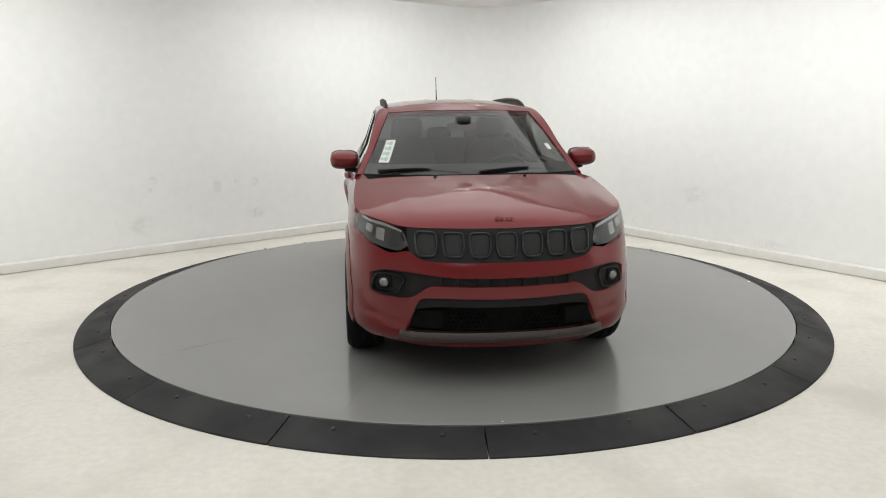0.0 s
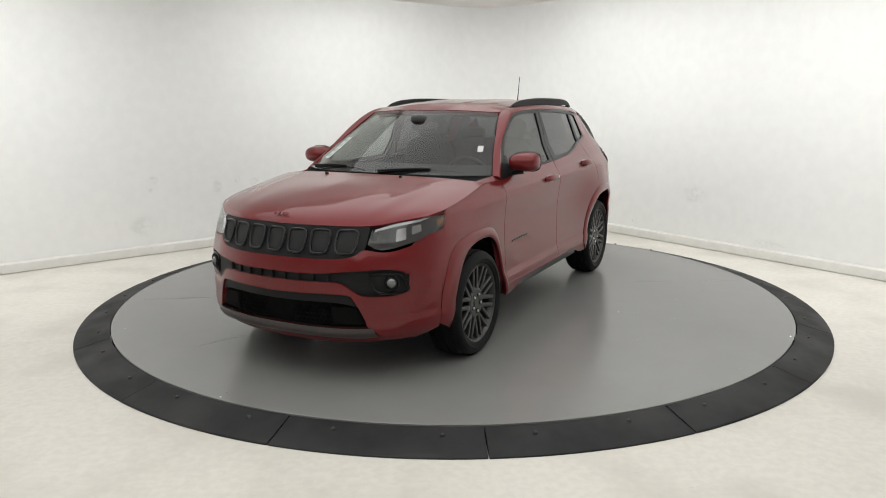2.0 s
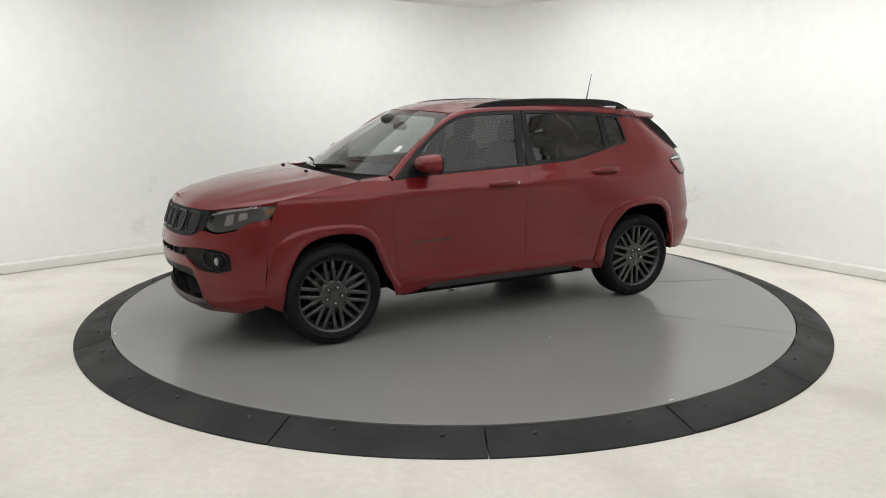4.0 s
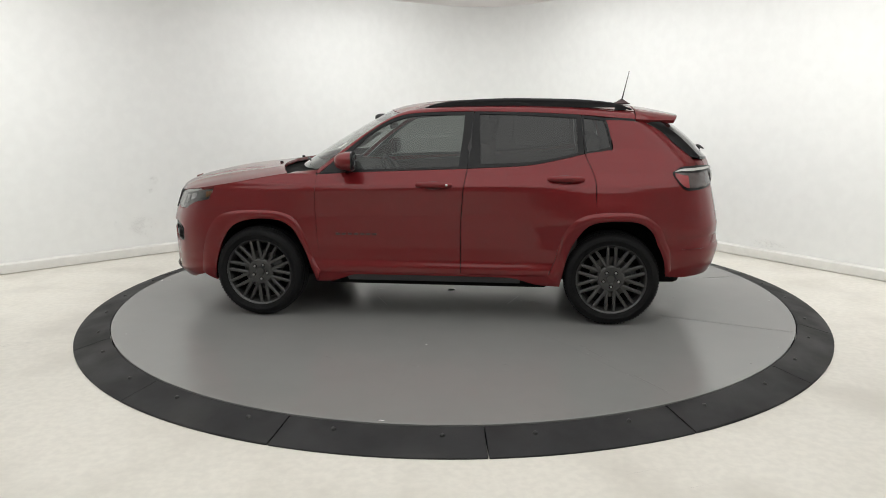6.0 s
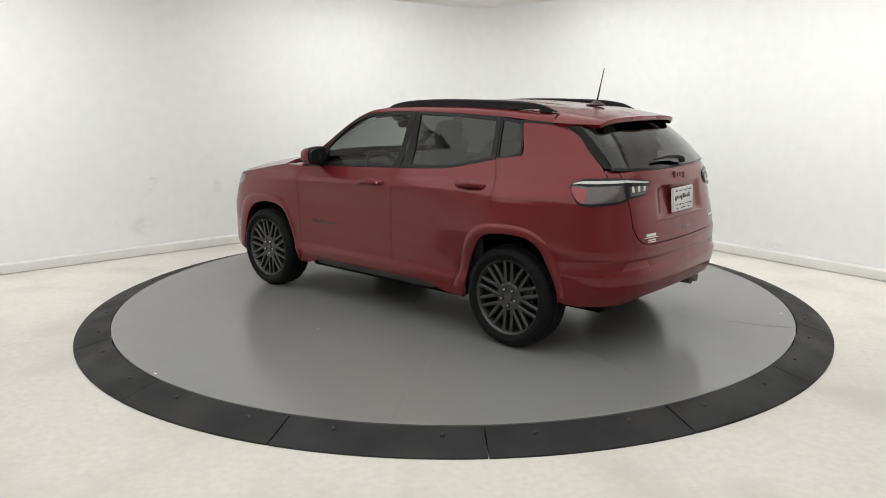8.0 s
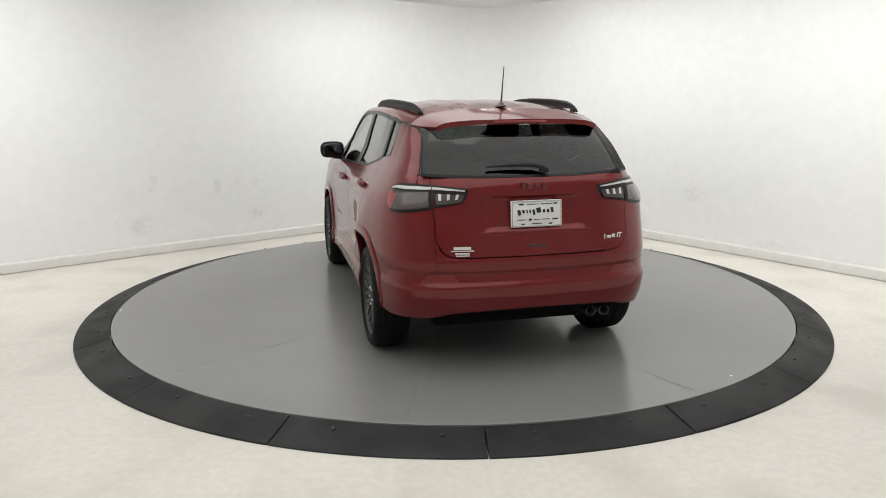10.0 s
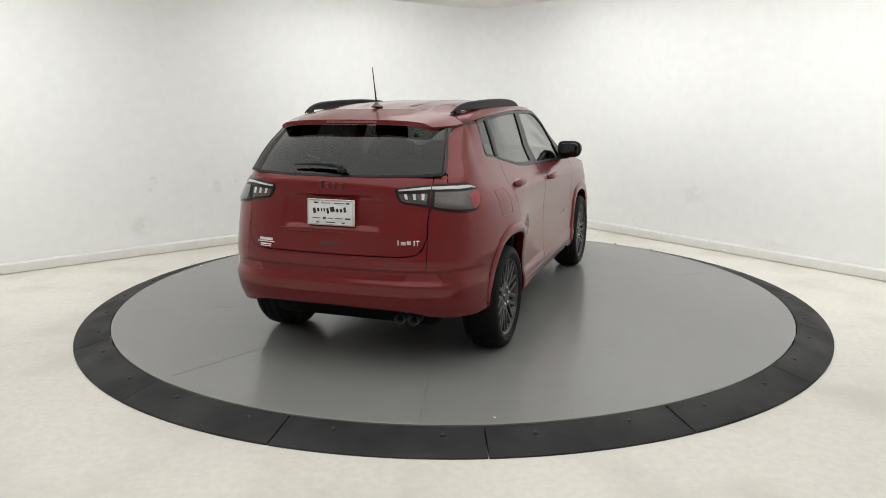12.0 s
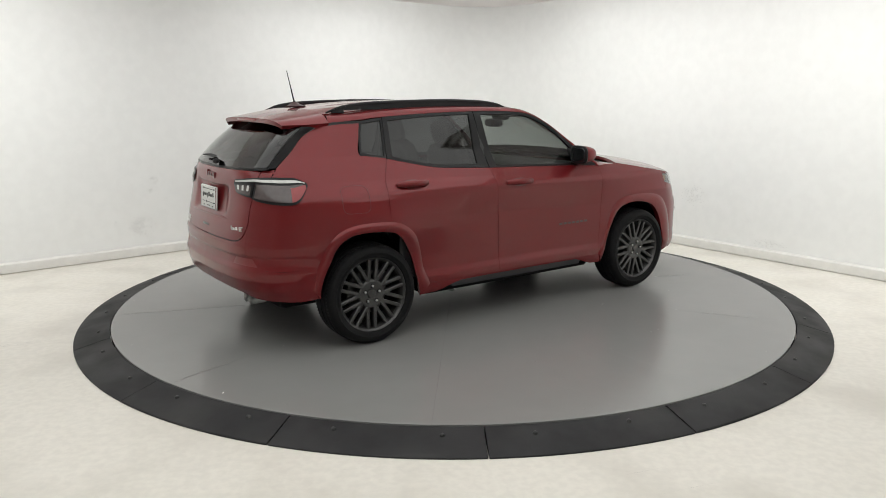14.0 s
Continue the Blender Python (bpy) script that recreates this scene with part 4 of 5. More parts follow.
    gate = net_object("tailgate", g[..., :3], RED, car, symmetric=True)
    rb0 = [("r", 0, 0.656), ("r", 0.45, 0.656), ("r", 0.598, 0.656)]
    g = body_net(rb0, [("r", 0, 0.735), ("r", 0.3, 0.735), ("r", 0.50, 0.741), ("r", 0.57, 0.778), ("r", 0.598, 0.85)], [("r", 0, 0.656), ("r", 0, 0.735)], [("r", 0.598, 0.656), ("r", 0.598, 0.85)], 24, 10)
    net_object("bumper_upper", g, RED, car, symmetric=True)
    g = body_net([("r", 0, 0.425), ("r", 0.45, 0.412), ("r", 0.62, 0.378), (-1.93, 0.366), (-1.82, 0.36), (-1.71, 0.372)],
                 [("r", 0, 0.653), ("r", 0.45, 0.653), ("r", 0.602, 0.651), ("r", 0.66, 0.642), ("r", 0.70, 0.597), ("r", 0.75, 0.572), (-1.80, 0.565), (-1.706, 0.569)],
                 [("r", 0, 0.425), ("r", 0, 0.54), ("r", 0, 0.653)], [(-1.71, 0.372), (-1.722, 0.48), (-1.706, 0.569)], 48, 34)
    bump = net_object("rear_bumper", g, RED, car, symmetric=True, thick=0.05, offset=0.002)
    g = body_net([("r", 0, 0.355), ("r", 0.45, 0.35), ("r", 0.56, 0.345), ("r", 0.62, 0.35)], [("r", 0, 0.43), ("r", 0.45, 0.416), ("r", 0.56, 0.395), ("r", 0.62, 0.382)], [("r", 0, 0.355), ("r", 0, 0.43)], [("r", 0.62, 0.35), ("r", 0.62, 0.382)], 24, 4)
    net_object("rear_valance", g, DARK, car, symmetric=True, thick=0.1, offset=-0.06)
    for sg in (-1, 1):
        g = body_net([("r", 0.47, 0.598), ("r", 0.685, 0.592)], [("r", 0.50, 0.645), ("r", 0.645, 0.642)], [("r", 0.47, 0.598), ("r", 0.50, 0.645)], [("r", 0.685, 0.592), ("r", 0.645, 0.642)], 12, 6)
        net_object("reflector", g if sg > 0 else flip_y(g), REFLECTOR, bump, offset=0.004, thick=0.01)

    fog_top = [("f", 0, 0.668), ("f", 0.28, 0.668), ("f", 0.44, 0.68), ("f", 0.60, 0.69), ("f", 0.70, 0.685), ("f", 0.755, 0.655)]
    fog_low = [("f", 0, 0.617), ("f", 0.34, 0.617), ("f", 0.43, 0.61), ("f", 0.49, 0.565), ("f", 0.55, 0.535), ("f", 0.68, 0.533), ("f", 0.755, 0.56)]
    low_top = [("f", 0, 0.548), ("f", 0.42, 0.548), ("f", 0.49, 0.515), ("f", 0.545, 0.40), ("f", 0.56, 0.352), ("f", 0.615, 0.30), ("f", 0.68, 0.272), ("f", 0.755, 0.268)]
    gr_low = [("f", 0, 0.752), ("f", 0.40, 0.752), ("f", 0.50, 0.775), ("f", 0.535, 0.80), ("f", 0.64, 0.785), ("f", 0.755, 0.815)]
    g = body_net(fog_top, gr_low, [fog_top[0], gr_low[0]], [fog_top[-1], gr_low[-1]], 40, 8)
    front_b = net_object("front_bumper", g, RED, car, symmetric=True, thick=0.05)
    g = body_net(low_top, fog_low, [low_top[0], fog_low[0]], [low_top[-1], fog_low[-1]], 40, 24)
    net_object("bumper_lower", g, RED, car, symmetric=True, thick=0.05)
    g = body_net([("f", 0.756, 0.27), (1.86, 0.285), (1.782, 0.31)], [("f", 0.756, 0.822), (1.84, 0.862), (1.709, 0.890)], [("f", 0.756, 0.27), ("f", 0.756, 0.335), ("f", 0.756, 0.6), ("f", 0.756, 0.822)],
                 [(1.782, 0.31), (1.772, 0.465), (1.7515, 0.66), (1.709, 0.890)], 16, 44)
    both("bumper_corner", g, RED, car, thick=0.04)
    g = body_net(fog_low, fog_top, [fog_low[0], fog_top[0]], [fog_low[-1], fog_top[-1]], 40, 8)
    y = np.abs(g[..., 1])
    strip = net_object("upper_intake", g, PLASTIC, car, symmetric=True, thick=0.0, offset=-0.022)
    for y in np.linspace(-0.36, 0.36, 9):
        p = body(*station("f", abs(y), 0.643))
        part("vane", box_bm(p[0] - 0.028, p[0] - 0.006, y - 0.004, y + 0.004, 0.620, 0.666, 0.002, 1), PLASTIC, strip)
    g = body_net([("f", 0, 0.345), ("f", 0.40, 0.345), ("f", 0.555, 0.35)], low_top[:5], [("f", 0, 0.345), ("f", 0, 0.548)], [("f", 0.555, 0.35), ("f", 0.56, 0.352)], 30, 12)
    low = net_object("lower_intake", g, DARK, car, symmetric=True, thick=0.0, offset=-0.045)
    # brow, end blocks and centre block inside the lower intake
    g = body_net([("f", 0, 0.495), ("f", 0.38, 0.495), ("f", 0.515, 0.47)], [("f", 0, 0.546), ("f", 0.42, 0.546), ("f", 0.505, 0.505)], [("f", 0, 0.495), ("f", 0, 0.546)], [("f", 0.515, 0.47), ("f", 0.505, 0.505)], 20, 4)
    net_object("intake_brow", g, PLASTIC, low, symmetric=True, offset=-0.012, thick=0.03)
    g = body_net([("f", 0.36, 0.362), ("f", 0.545, 0.368)], [("f", 0.36, 0.465), ("f", 0.505, 0.462)], [("f", 0.36, 0.362), ("f", 0.36, 0.465)], [("f", 0.545, 0.368), ("f", 0.505, 0.462)], 8, 6)
    both("intake_blank", g, DARK, low, offset=-0.02, thick=0.025)
    part("sensor_cover", box_bm(2.15, 2.175, -0.09, 0.09, 0.375, 0.455, 0.012, 2), PLASTIC, low)
    bm = bmesh.new()
    for row in range(5):
        for col in range(-12, 13):
            y = (col + (row % 2) * 0.5) * 0.028
            if abs(y) < 0.10 or abs(y) > 0.345:
                continue
            x = float(body(*station("f", abs(y), 0.42))[0]) - 0.034
            z = 0.375 + row * 0.026
            loop = [(x, y + 0.0135 * math.cos(a), z + 0.0135 * math.sin(a)) for a in np.linspace(0, 2 * math.pi, 7)[:-1] + 0.52]
            tube_bm(loop, 0.0028, n=4, bm=bm, up=(1, 0, 0), closed=True)
    tagged(part("mesh_insert", bm, DARK, low, smooth=False), kind="stuff")
    g = body_net([("f", 0, 0.285), ("f", 0.45, 0.285), ("f", 0.605, 0.292)], [("f", 0, 0.342), ("f", 0.42, 0.342), ("f", 0.585, 0.348)], [("f", 0, 0.285), ("f", 0, 0.342)], [("f", 0.605, 0.292), ("f", 0.585, 0.348)], 26, 6)
    g[..., 0] += 0.008 * np.sin(np.pi * np.linspace(0, 1, 7))[None]
    net_object("bumper_lip", g[..., :3], SILVER, car, symmetric=True, thick=0.05, offset=0.004, label="dull silver bumper lip")
    g = body_net([("f", 0, 0.225), ("f", 0.45, 0.235), ("f", 0.74, 0.255)], [("f", 0, 0.283), ("f", 0.45, 0.283), ("f", 0.755, 0.30)], [("f", 0, 0.225), ("f", 0, 0.283)], [("f", 0.74, 0.255), ("f", 0.755, 0.30)], 26, 5)
    net_object("front_valance", g, RED, car, symmetric=True, thick=0.1, offset=-0.012)

    # grille
    g = body_net([("f", 0, 0.75), ("f", 0.40, 0.75), ("f", 0.50, 0.772), ("f", 0.535, 0.80)], [("f", 0, 0.932), ("f", 0.40, 0.932), ("f", 0.545, 0.928)], [("f", 0, 0.75), ("f", 0, 0.932)], [("f", 0.535, 0.80), ("f", 0.545, 0.928)], 30, 10)
    grille = net_object("grille", g, PLASTIC, car, symmetric=True, offset=-0.008, thick=0.03, label="black seven-slot grille")
    for k in range(-3, 4):
        y0 = k * 0.146

        def place(dy, z, d):
            y = y0 + dy
            q = body(*station("f", abs(y), z))
            return Vector((float(q[0]) + d, y, z))
        loop, fill = [], []
        for a in np.linspace(0, 2 * math.pi, 36, endpoint=False):
            c, s = math.cos(a), math.sin(a)
            e = (abs(c) ** 5 + abs(s) ** 5) ** (-1 / 5)
            w = 0.057 if s > 0 else 0.057 - 0.009 * (-s)
            sl = 0.010 * (1 if k > 0 else -1 if k < 0 else 0) * (abs(k) / 3)
            loop.append(place(w * c * e, 0.846 + 0.064 * s * e, 0.002))
            fill.append(place(w * 0.88 * c * e, 0.846 + 0.057 * s * e, -0.004))
        ringb = part("slot_ring", tube_bm(loop, 0.0062, 0.0062, n=6, closed=True, up=(1, 0, 0)), SLOTRING, grille, "dark grey slot surround")
        bm = bmesh.new()
        vs = [bm.verts.new(q) for q in fill]
        cvert = bm.verts.new(place(0, 0.846, 0.006))
        for i in range(len(vs)):
            bm.faces.new((vs[i], vs[(i + 1) % len(vs)], cvert))
        part("slot_insert", bm, SLOT, ringb)
    return hood, doors, quarter, gate, strip, spoiler


def build_glass(car, doors):
    scr_b = [(1.135, 0, 1.128), (1.10, 0.32, 1.125), (1.01, 0.58, 1.12), (0.872, 0.765, 1.118)]
    scr_t = [(0.41, 0, 1.541), (0.385, 0.25, 1.541), (0.275, 0.552, 1.522)]
    scr_c = [scr_b[0], (0.78, 0, 1.345), scr_t[0]]
    scr_s = [scr_b[-1], (0.70, 0.693, 1.248), (0.50, 0.625, 1.385), scr_t[-1]]
    g = coons(scr_b, scr_t, scr_c, scr_s, 22, 20)
    screen = net_object("windscreen", g, GLASS_CLEAR, car, symmetric=True, thick=0.0, label="clear windscreen with dealer stickers")
    # black ceramic band at the foot of the screen
    net_object("screen_band", g[:, :4], BLACK, screen, symmetric=True, thick=0.0, offset=-0.004)
    # stickers
    def sticker(name, sg, u0, u1, v0, v1, mat, lift):
        nu, nv = 6, 10
        uu, vv = np.linspace(u0, u1, nu), np.linspace(v0, v1, nv)
        out = np.zeros((nu, nv, 3))
        for i, a in enumerate(uu):
            for j, b in enumerate(vv):
                x, y = a * 22, b * 20
                i0, j0 = min(int(x), 21), min(int(y), 19)
                fx, fy = x - i0, y - j0
                out[i, j] = (g[i0, j0] * (1 - fx) * (1 - fy) + g[i0 + 1, j0] * fx * (1 - fy) + g[i0, j0 + 1] * (1 - fx) * fy + g[i0 + 1, j0 + 1] * fx * fy)
        if sg < 0:
            out = flip_y(out)
        return net_object(name, out, mat, screen, thick=0.001, offset=lift)
    sticker("price_sticker", -1, 0.775, 0.885, 0.16, 0.50, PAPER, 0.003)
    for v in (0.18, 0.26, 0.34, 0.42):
        sticker("print_bar", -1, 0.80, 0.835, v, v + 0.055, PALEGREEN, 0.005)
        sticker("print_bar", -1, 0.845, 0.87, v + 0.01, v + 0.045, PALEGREEN, 0.005)
    sticker("inspection_sticker", 1, 0.85, 0.905, 0.33, 0.42, PAPER, 0.003)

    # rear window with its dark surround
    rb = [(-2.045, 0, 1.20), (-2.035, 0.3, 1.202), (-1.985, 0.54, 1.208), (-1.930, 0.640, 1.215)]
    rt = [(-1.735, 0, 1.475), (-1.73, 0.3, 1.475), (-1.69, 0.50, 1.470), (-1.650, 0.572, 1.462)]
    g = coons(rb, rt, [rb[0], (-1.90, 0, 1.35), rt[0]], [rb[-1], (-1.800, 0.610, 1.345), rt[-1]], 22, 14)
    rear = net_object("rear_window", g, GLASS_TINT, car, symmetric=True, thick=0.0, label="dark tinted rear window")
    g2 = coons([(-2.055, 0, 1.188), (-2.045, 0.3, 1.190), (-1.99, 0.545, 1.194), (-1.930, 0.652, 1.200)], rb, [(-2.055, 0, 1.188), rb[0]], [(-1.930, 0.652, 1.200), rb[-1]], 22, 2)
    net_object("window_surround", g2, BLACK, rear, symmetric=True, thick=0.01)
    side_out = body(*np.array(st([(-1.874, 1.211), (-1.748, 1.31), (-1.658, 1.395), (-1.54, 1.462)])).T)
    in_line = [(-1.930, 0.648, 1.205), (-1.800, 0.616, 1.345), (-1.655, 0.578, 1.458)]
    g3 = coons([in_line[0], tuple(side_out[0])], [in_line[-1], tuple(side_out[-1])], in_line, side_out, 8, 14)
    both("pillar_cover", g3, BLACK, car, thick=0.02, offset=0.001)
    # wiper
    p = lambda u, v, d: Vector((-2.045 + 0.31 * v - d, 0.29 - u * 0.36, 1.205 + 0.27 * v + d * 0.6))
    bm = tube_bm([p(0.02, 0.12, 0.02), p(0.5, 0.13, 0.028), p(0.8, 0.11, 0.03), p(0.97, 0.06, 0.03)], 0.012, 0.010, n=8, taper=[0.5, 1, 1.2, 1.5])
    blob_bm(p(0.97, 0.03, 0.02), (0.02, 0.03, 0.018), bm=bm, seg=12, rings=8)
    part("rear_wiper", bm, PLASTIC, car)

    # side windows
    fw_b = [(0.70, 1.117), (0.2, 1.132), (-0.198, 1.147)]
    fw_r = [(-0.198, 1.147), (-0.222, 1.34), (-0.238, 1.516)]
    fw_t = [(-0.238, 1.516), (0.11, 1.508), (0.28, 1.472), (0.45, 1.382), (0.60, 1.25), (0.70, 1.117)]
    fo_b = [(0.838, 1.090), (0.2, 1.118), (-0.262, 1.133)]
    fo_r = [(-0.262, 1.133), (-0.284, 1.34), (-0.300, 1.537)]
    fo_t = [(-0.300, 1.537), (0.11, 1.528), (0.28, 1.496), (0.45, 1.405), (0.62, 1.275), (0.838, 1.090)]
    rw_b = [(-0.362, 1.165), (-0.70, 1.178), (-0.94, 1.218), (-1.062, 1.247)]
    rw_r = [(-1.062, 1.247), (-1.055, 1.36), (-1.045, 1.487)]
    rw_t = [(-1.045, 1.487), (-0.7, 1.51), (-0.345, 1.520)]
    rw_f = [(-0.345, 1.520), (-0.352, 1.34), (-0.362, 1.165)]
    ro_b = [(-0.270, 1.134), (-0.70, 1.158), (-0.95, 1.203), (-1.106, 1.238)]
    ro_r = [(-1.106, 1.238), (-1.095, 1.36), (-1.080, 1.512)]
    ro_t = [(-1.080, 1.512), (-0.7, 1.530), (-0.308, 1.538)]
    ro_f = [(-0.308, 1.538), (-0.292, 1.34), (-0.270, 1.134)]
    qw_b = [(-1.125, 1.250), (-1.20, 1.262), (-1.287, 1.287)]
    qw_r = [(-1.287, 1.287), (-1.272, 1.38), (-1.243, 1.470)]
    qw_t = [(-1.243, 1.470), (-1.17, 1.481), (-1.098, 1.490)]
    qw_f = [(-1.098, 1.490), (-1.11, 1.37), (-1.125, 1.250)]
    qo_b = [(-1.112, 1.238), (-1.22, 1.252), (-1.303, 1.268)]
    qo_r = [(-1.303, 1.268), (-1.288, 1.38), (-1.257, 1.488)]
    qo_t = [(-1.257, 1.488), (-1.17, 1.500), (-1.086, 1.509)]
    qo_f = [(-1.086, 1.509), (-1.098, 1.37), (-1.112, 1.238)]
    for k, mir in ((0, False), (1, True)):
        fd, rd = doors["front"][k], doors["rear"][k]
        ring_object("window_frame", outline(fw_b, fw_r, fw_t, [fw_t[-1], fw_b[0]]), outline(fo_b, fo_r, fo_t, [fo_t[-1], fo_b[0]]), BLACK, fd, mirrored=mir)
        ring_object("window_frame", outline(rw_b, rw_r, rw_t, rw_f), outline(ro_b, ro_r, ro_t, ro_f), BLACK, rd, mirrored=mir)
        qf = ring_object("quarter_window", outline(qw_b, qw_r, qw_t, qw_f), outline(qo_b, qo_r, qo_t, qo_f), BLACK, car, mirrored=mir)
        for b, r, t, f, mat, par in ((fw_b, fw_r, fw_t, None, GLASS_DOOR, fd), (rw_b, rw_r, rw_t, rw_f, GLASS_TINT, rd), (qw_b, qw_r, qw_t, qw_f, GLASS_TINT, qf)):
            f = f or [t[-1], b[0]]
            gg = body_net(b, t[::-1], f[::-1], r, 16, 12)
            if mir:
                gg = flip_y(gg)
            net_object("window_glass", gg, mat, par, thick=0.0, offset=-0.008)


def build_lamps(car):
    # headlights
    bot = [("f", 0.548, 0.832), ("f", 0.60, 0.803), ("f", 0.66, 0.806), ("f", 0.74, 0.828), (1.84, 0.858), (1.745, 0.884), (1.695, 0.915), (1.668, 0.948)]
    top = [("f", 0.556, 0.905), ("f", 0.66, 0.940), ("f", 0.76, 0.958), (1.80, 0.968), (1.668, 0.965)]
    g = body_net(bot, top, [bot[0], top[0]], [bot[-1], top[-1]], 26, 8)
    for sg in (1, -1):
        mir = (lambda q: q) if sg > 0 else flip_y
        lamp = net_object("headlight", mir(g), LAMPGREY, car, offset=-0.018, thick=0.03, label="clear-lensed headlight with grey bezel")
        net_object("lens", mir(g), LENS, lamp, offset=0.003, thick=0.02)
        for a, b, c, d, mat, nm in ((3, 6, 1, 6, GREYTRIM, "light_guide"), (8, 11, 2, 6, LAMPCHROME, "projector_bowl"), (13, 16, 3, 6, LAMPCHROME, "projector_bowl")):
            net_object(nm, mir(g[a:b + 1, c:d + 1]), mat, lamp, offset=-0.010, thick=0.008)
        net_object("side_marker", mir(g[22:26, 2:7]), AMBER, lamp, offset=-0.008, thick=0.008)
        net_object("light_strip", mir(g[1:20, 7:9]), LAMPCHROME, lamp, offset=-0.006, thick=0.006)
        loop = []
        for a in np.linspace(0, 2 * math.pi, 32, endpoint=False):
            c, d = math.cos(a), math.sin(a)
            e = (abs(c) ** 4 + abs(d) ** 4) ** (-1 / 4)
            p = body(*station("f", 0.655 + 0.080 * c * e - 0.022 * d, 0.607 + 0.058 * d * e))
            loop.append((float(p[0]) - 0.014, float(p[1]) * sg, float(p[2])))
        part("fog_bezel", tube_bm(loop, 0.007, n=6, closed=True, up=(1, 0, 0)), BLACK, car, "gloss black surround of a fog light")
        # fog lamp
        q = body(*station("f", 0.672, 0.612))
        c = Vector((float(q[0]) - 0.010, float(q[1]) * sg, 0.612))
        m = Matrix.Translation(c) @ Matrix.Rotation(radians(22 * sg), 4, "Z") @ Matrix.Rotation(radians(-90), 4, "Z")
        fog = lathe_bm([(0.0001, 0.012), (0.022, 0.010), (0.033, 0.004), (0.036, -0.004), (0.042, 0.006), (0.046, 0.006), (0.047, -0.02)], 32)
        bmesh.ops.transform(fog, matrix=m, verts=fog.verts)
        fo = part("fog_light", fog, PLASTIC, car, "round fog light in a black recess")
        ref = lathe_bm([(0.0001, 0.018), (0.016, 0.016), (0.025, 0.010), (0.028, 0.002)], 32)
        bmesh.ops.transform(ref, matrix=m, verts=ref.verts)
        part("lens", ref, FOGLENS, fo)
    # tail lights
    bot = [("r", 0.598, 1.022), ("r", 0.66, 1.003), (-1.88, 0.985), (-1.80, 1.0), (-1.725, 1.095)]
    top = [("r", 0.598, 1.150), ("r", 0.68, 1.152), (-1.88, 1.15), (-1.79, 1.145), (-1.725, 1.112)]
    go = body_net(bot, top, [bot[0], top[0]], [bot[-1], top[-1]], 20, 10)
    bot = [("r", 0.430, 1.056), ("r", 0.47, 1.042), ("r", 0.593, 1.024)]
    top = [("r", 0.404, 1.128), ("r", 0.50, 1.140), ("r", 0.593, 1.150)]
    gi = body_net(bot, top, [bot[0], (("r", 0.404, 1.10)), top[0]], [bot[-1], top[-1]], 12, 10)
    for sg in (1, -1):
        mir = (lambda q: q) if sg > 0 else flip_y
        lamp = net_object("tail_light", mir(go), BLACK, car, offset=0.006, thick=0.02, label="smoked tail light with a clear upper band")
        net_object("smoked_lens", mir(go[1:19, 1:8]), TAILSMOKE, lamp, offset=0.011, thick=0.006)
        net_object("clear_band", mir(go[0:20, 8:10]), TAILCLEAR, lamp, offset=0.011, thick=0.006)
        net_object("red_lens", mir(go[13:20, 1:7]), TAILRED, lamp, offset=0.013, thick=0.004)
        net_object("light_guide", mir(go[2:13, 1:3]), TAILSMOKE, lamp, offset=0.013, thick=0.004)
        lamp2 = net_object("gate_light", mir(gi), BLACK, car, offset=0.006, thick=0.02, label="smoked inner tail light on the tailgate")
        net_object("smoked_lens", mir(gi[1:12, 1:7]), TAILSMOKE, lamp2, offset=0.011, thick=0.006)
        net_object("clear_band", mir(gi[1:13, 8:10]), TAILCLEAR, lamp2, offset=0.011, thick=0.006)
        for k in (3, 6, 9):
            net_object("lamp_cell", mir(gi[k:k + 2, 3:7]), TAILCLEAR, lamp2, offset=0.014, thick=0.006)


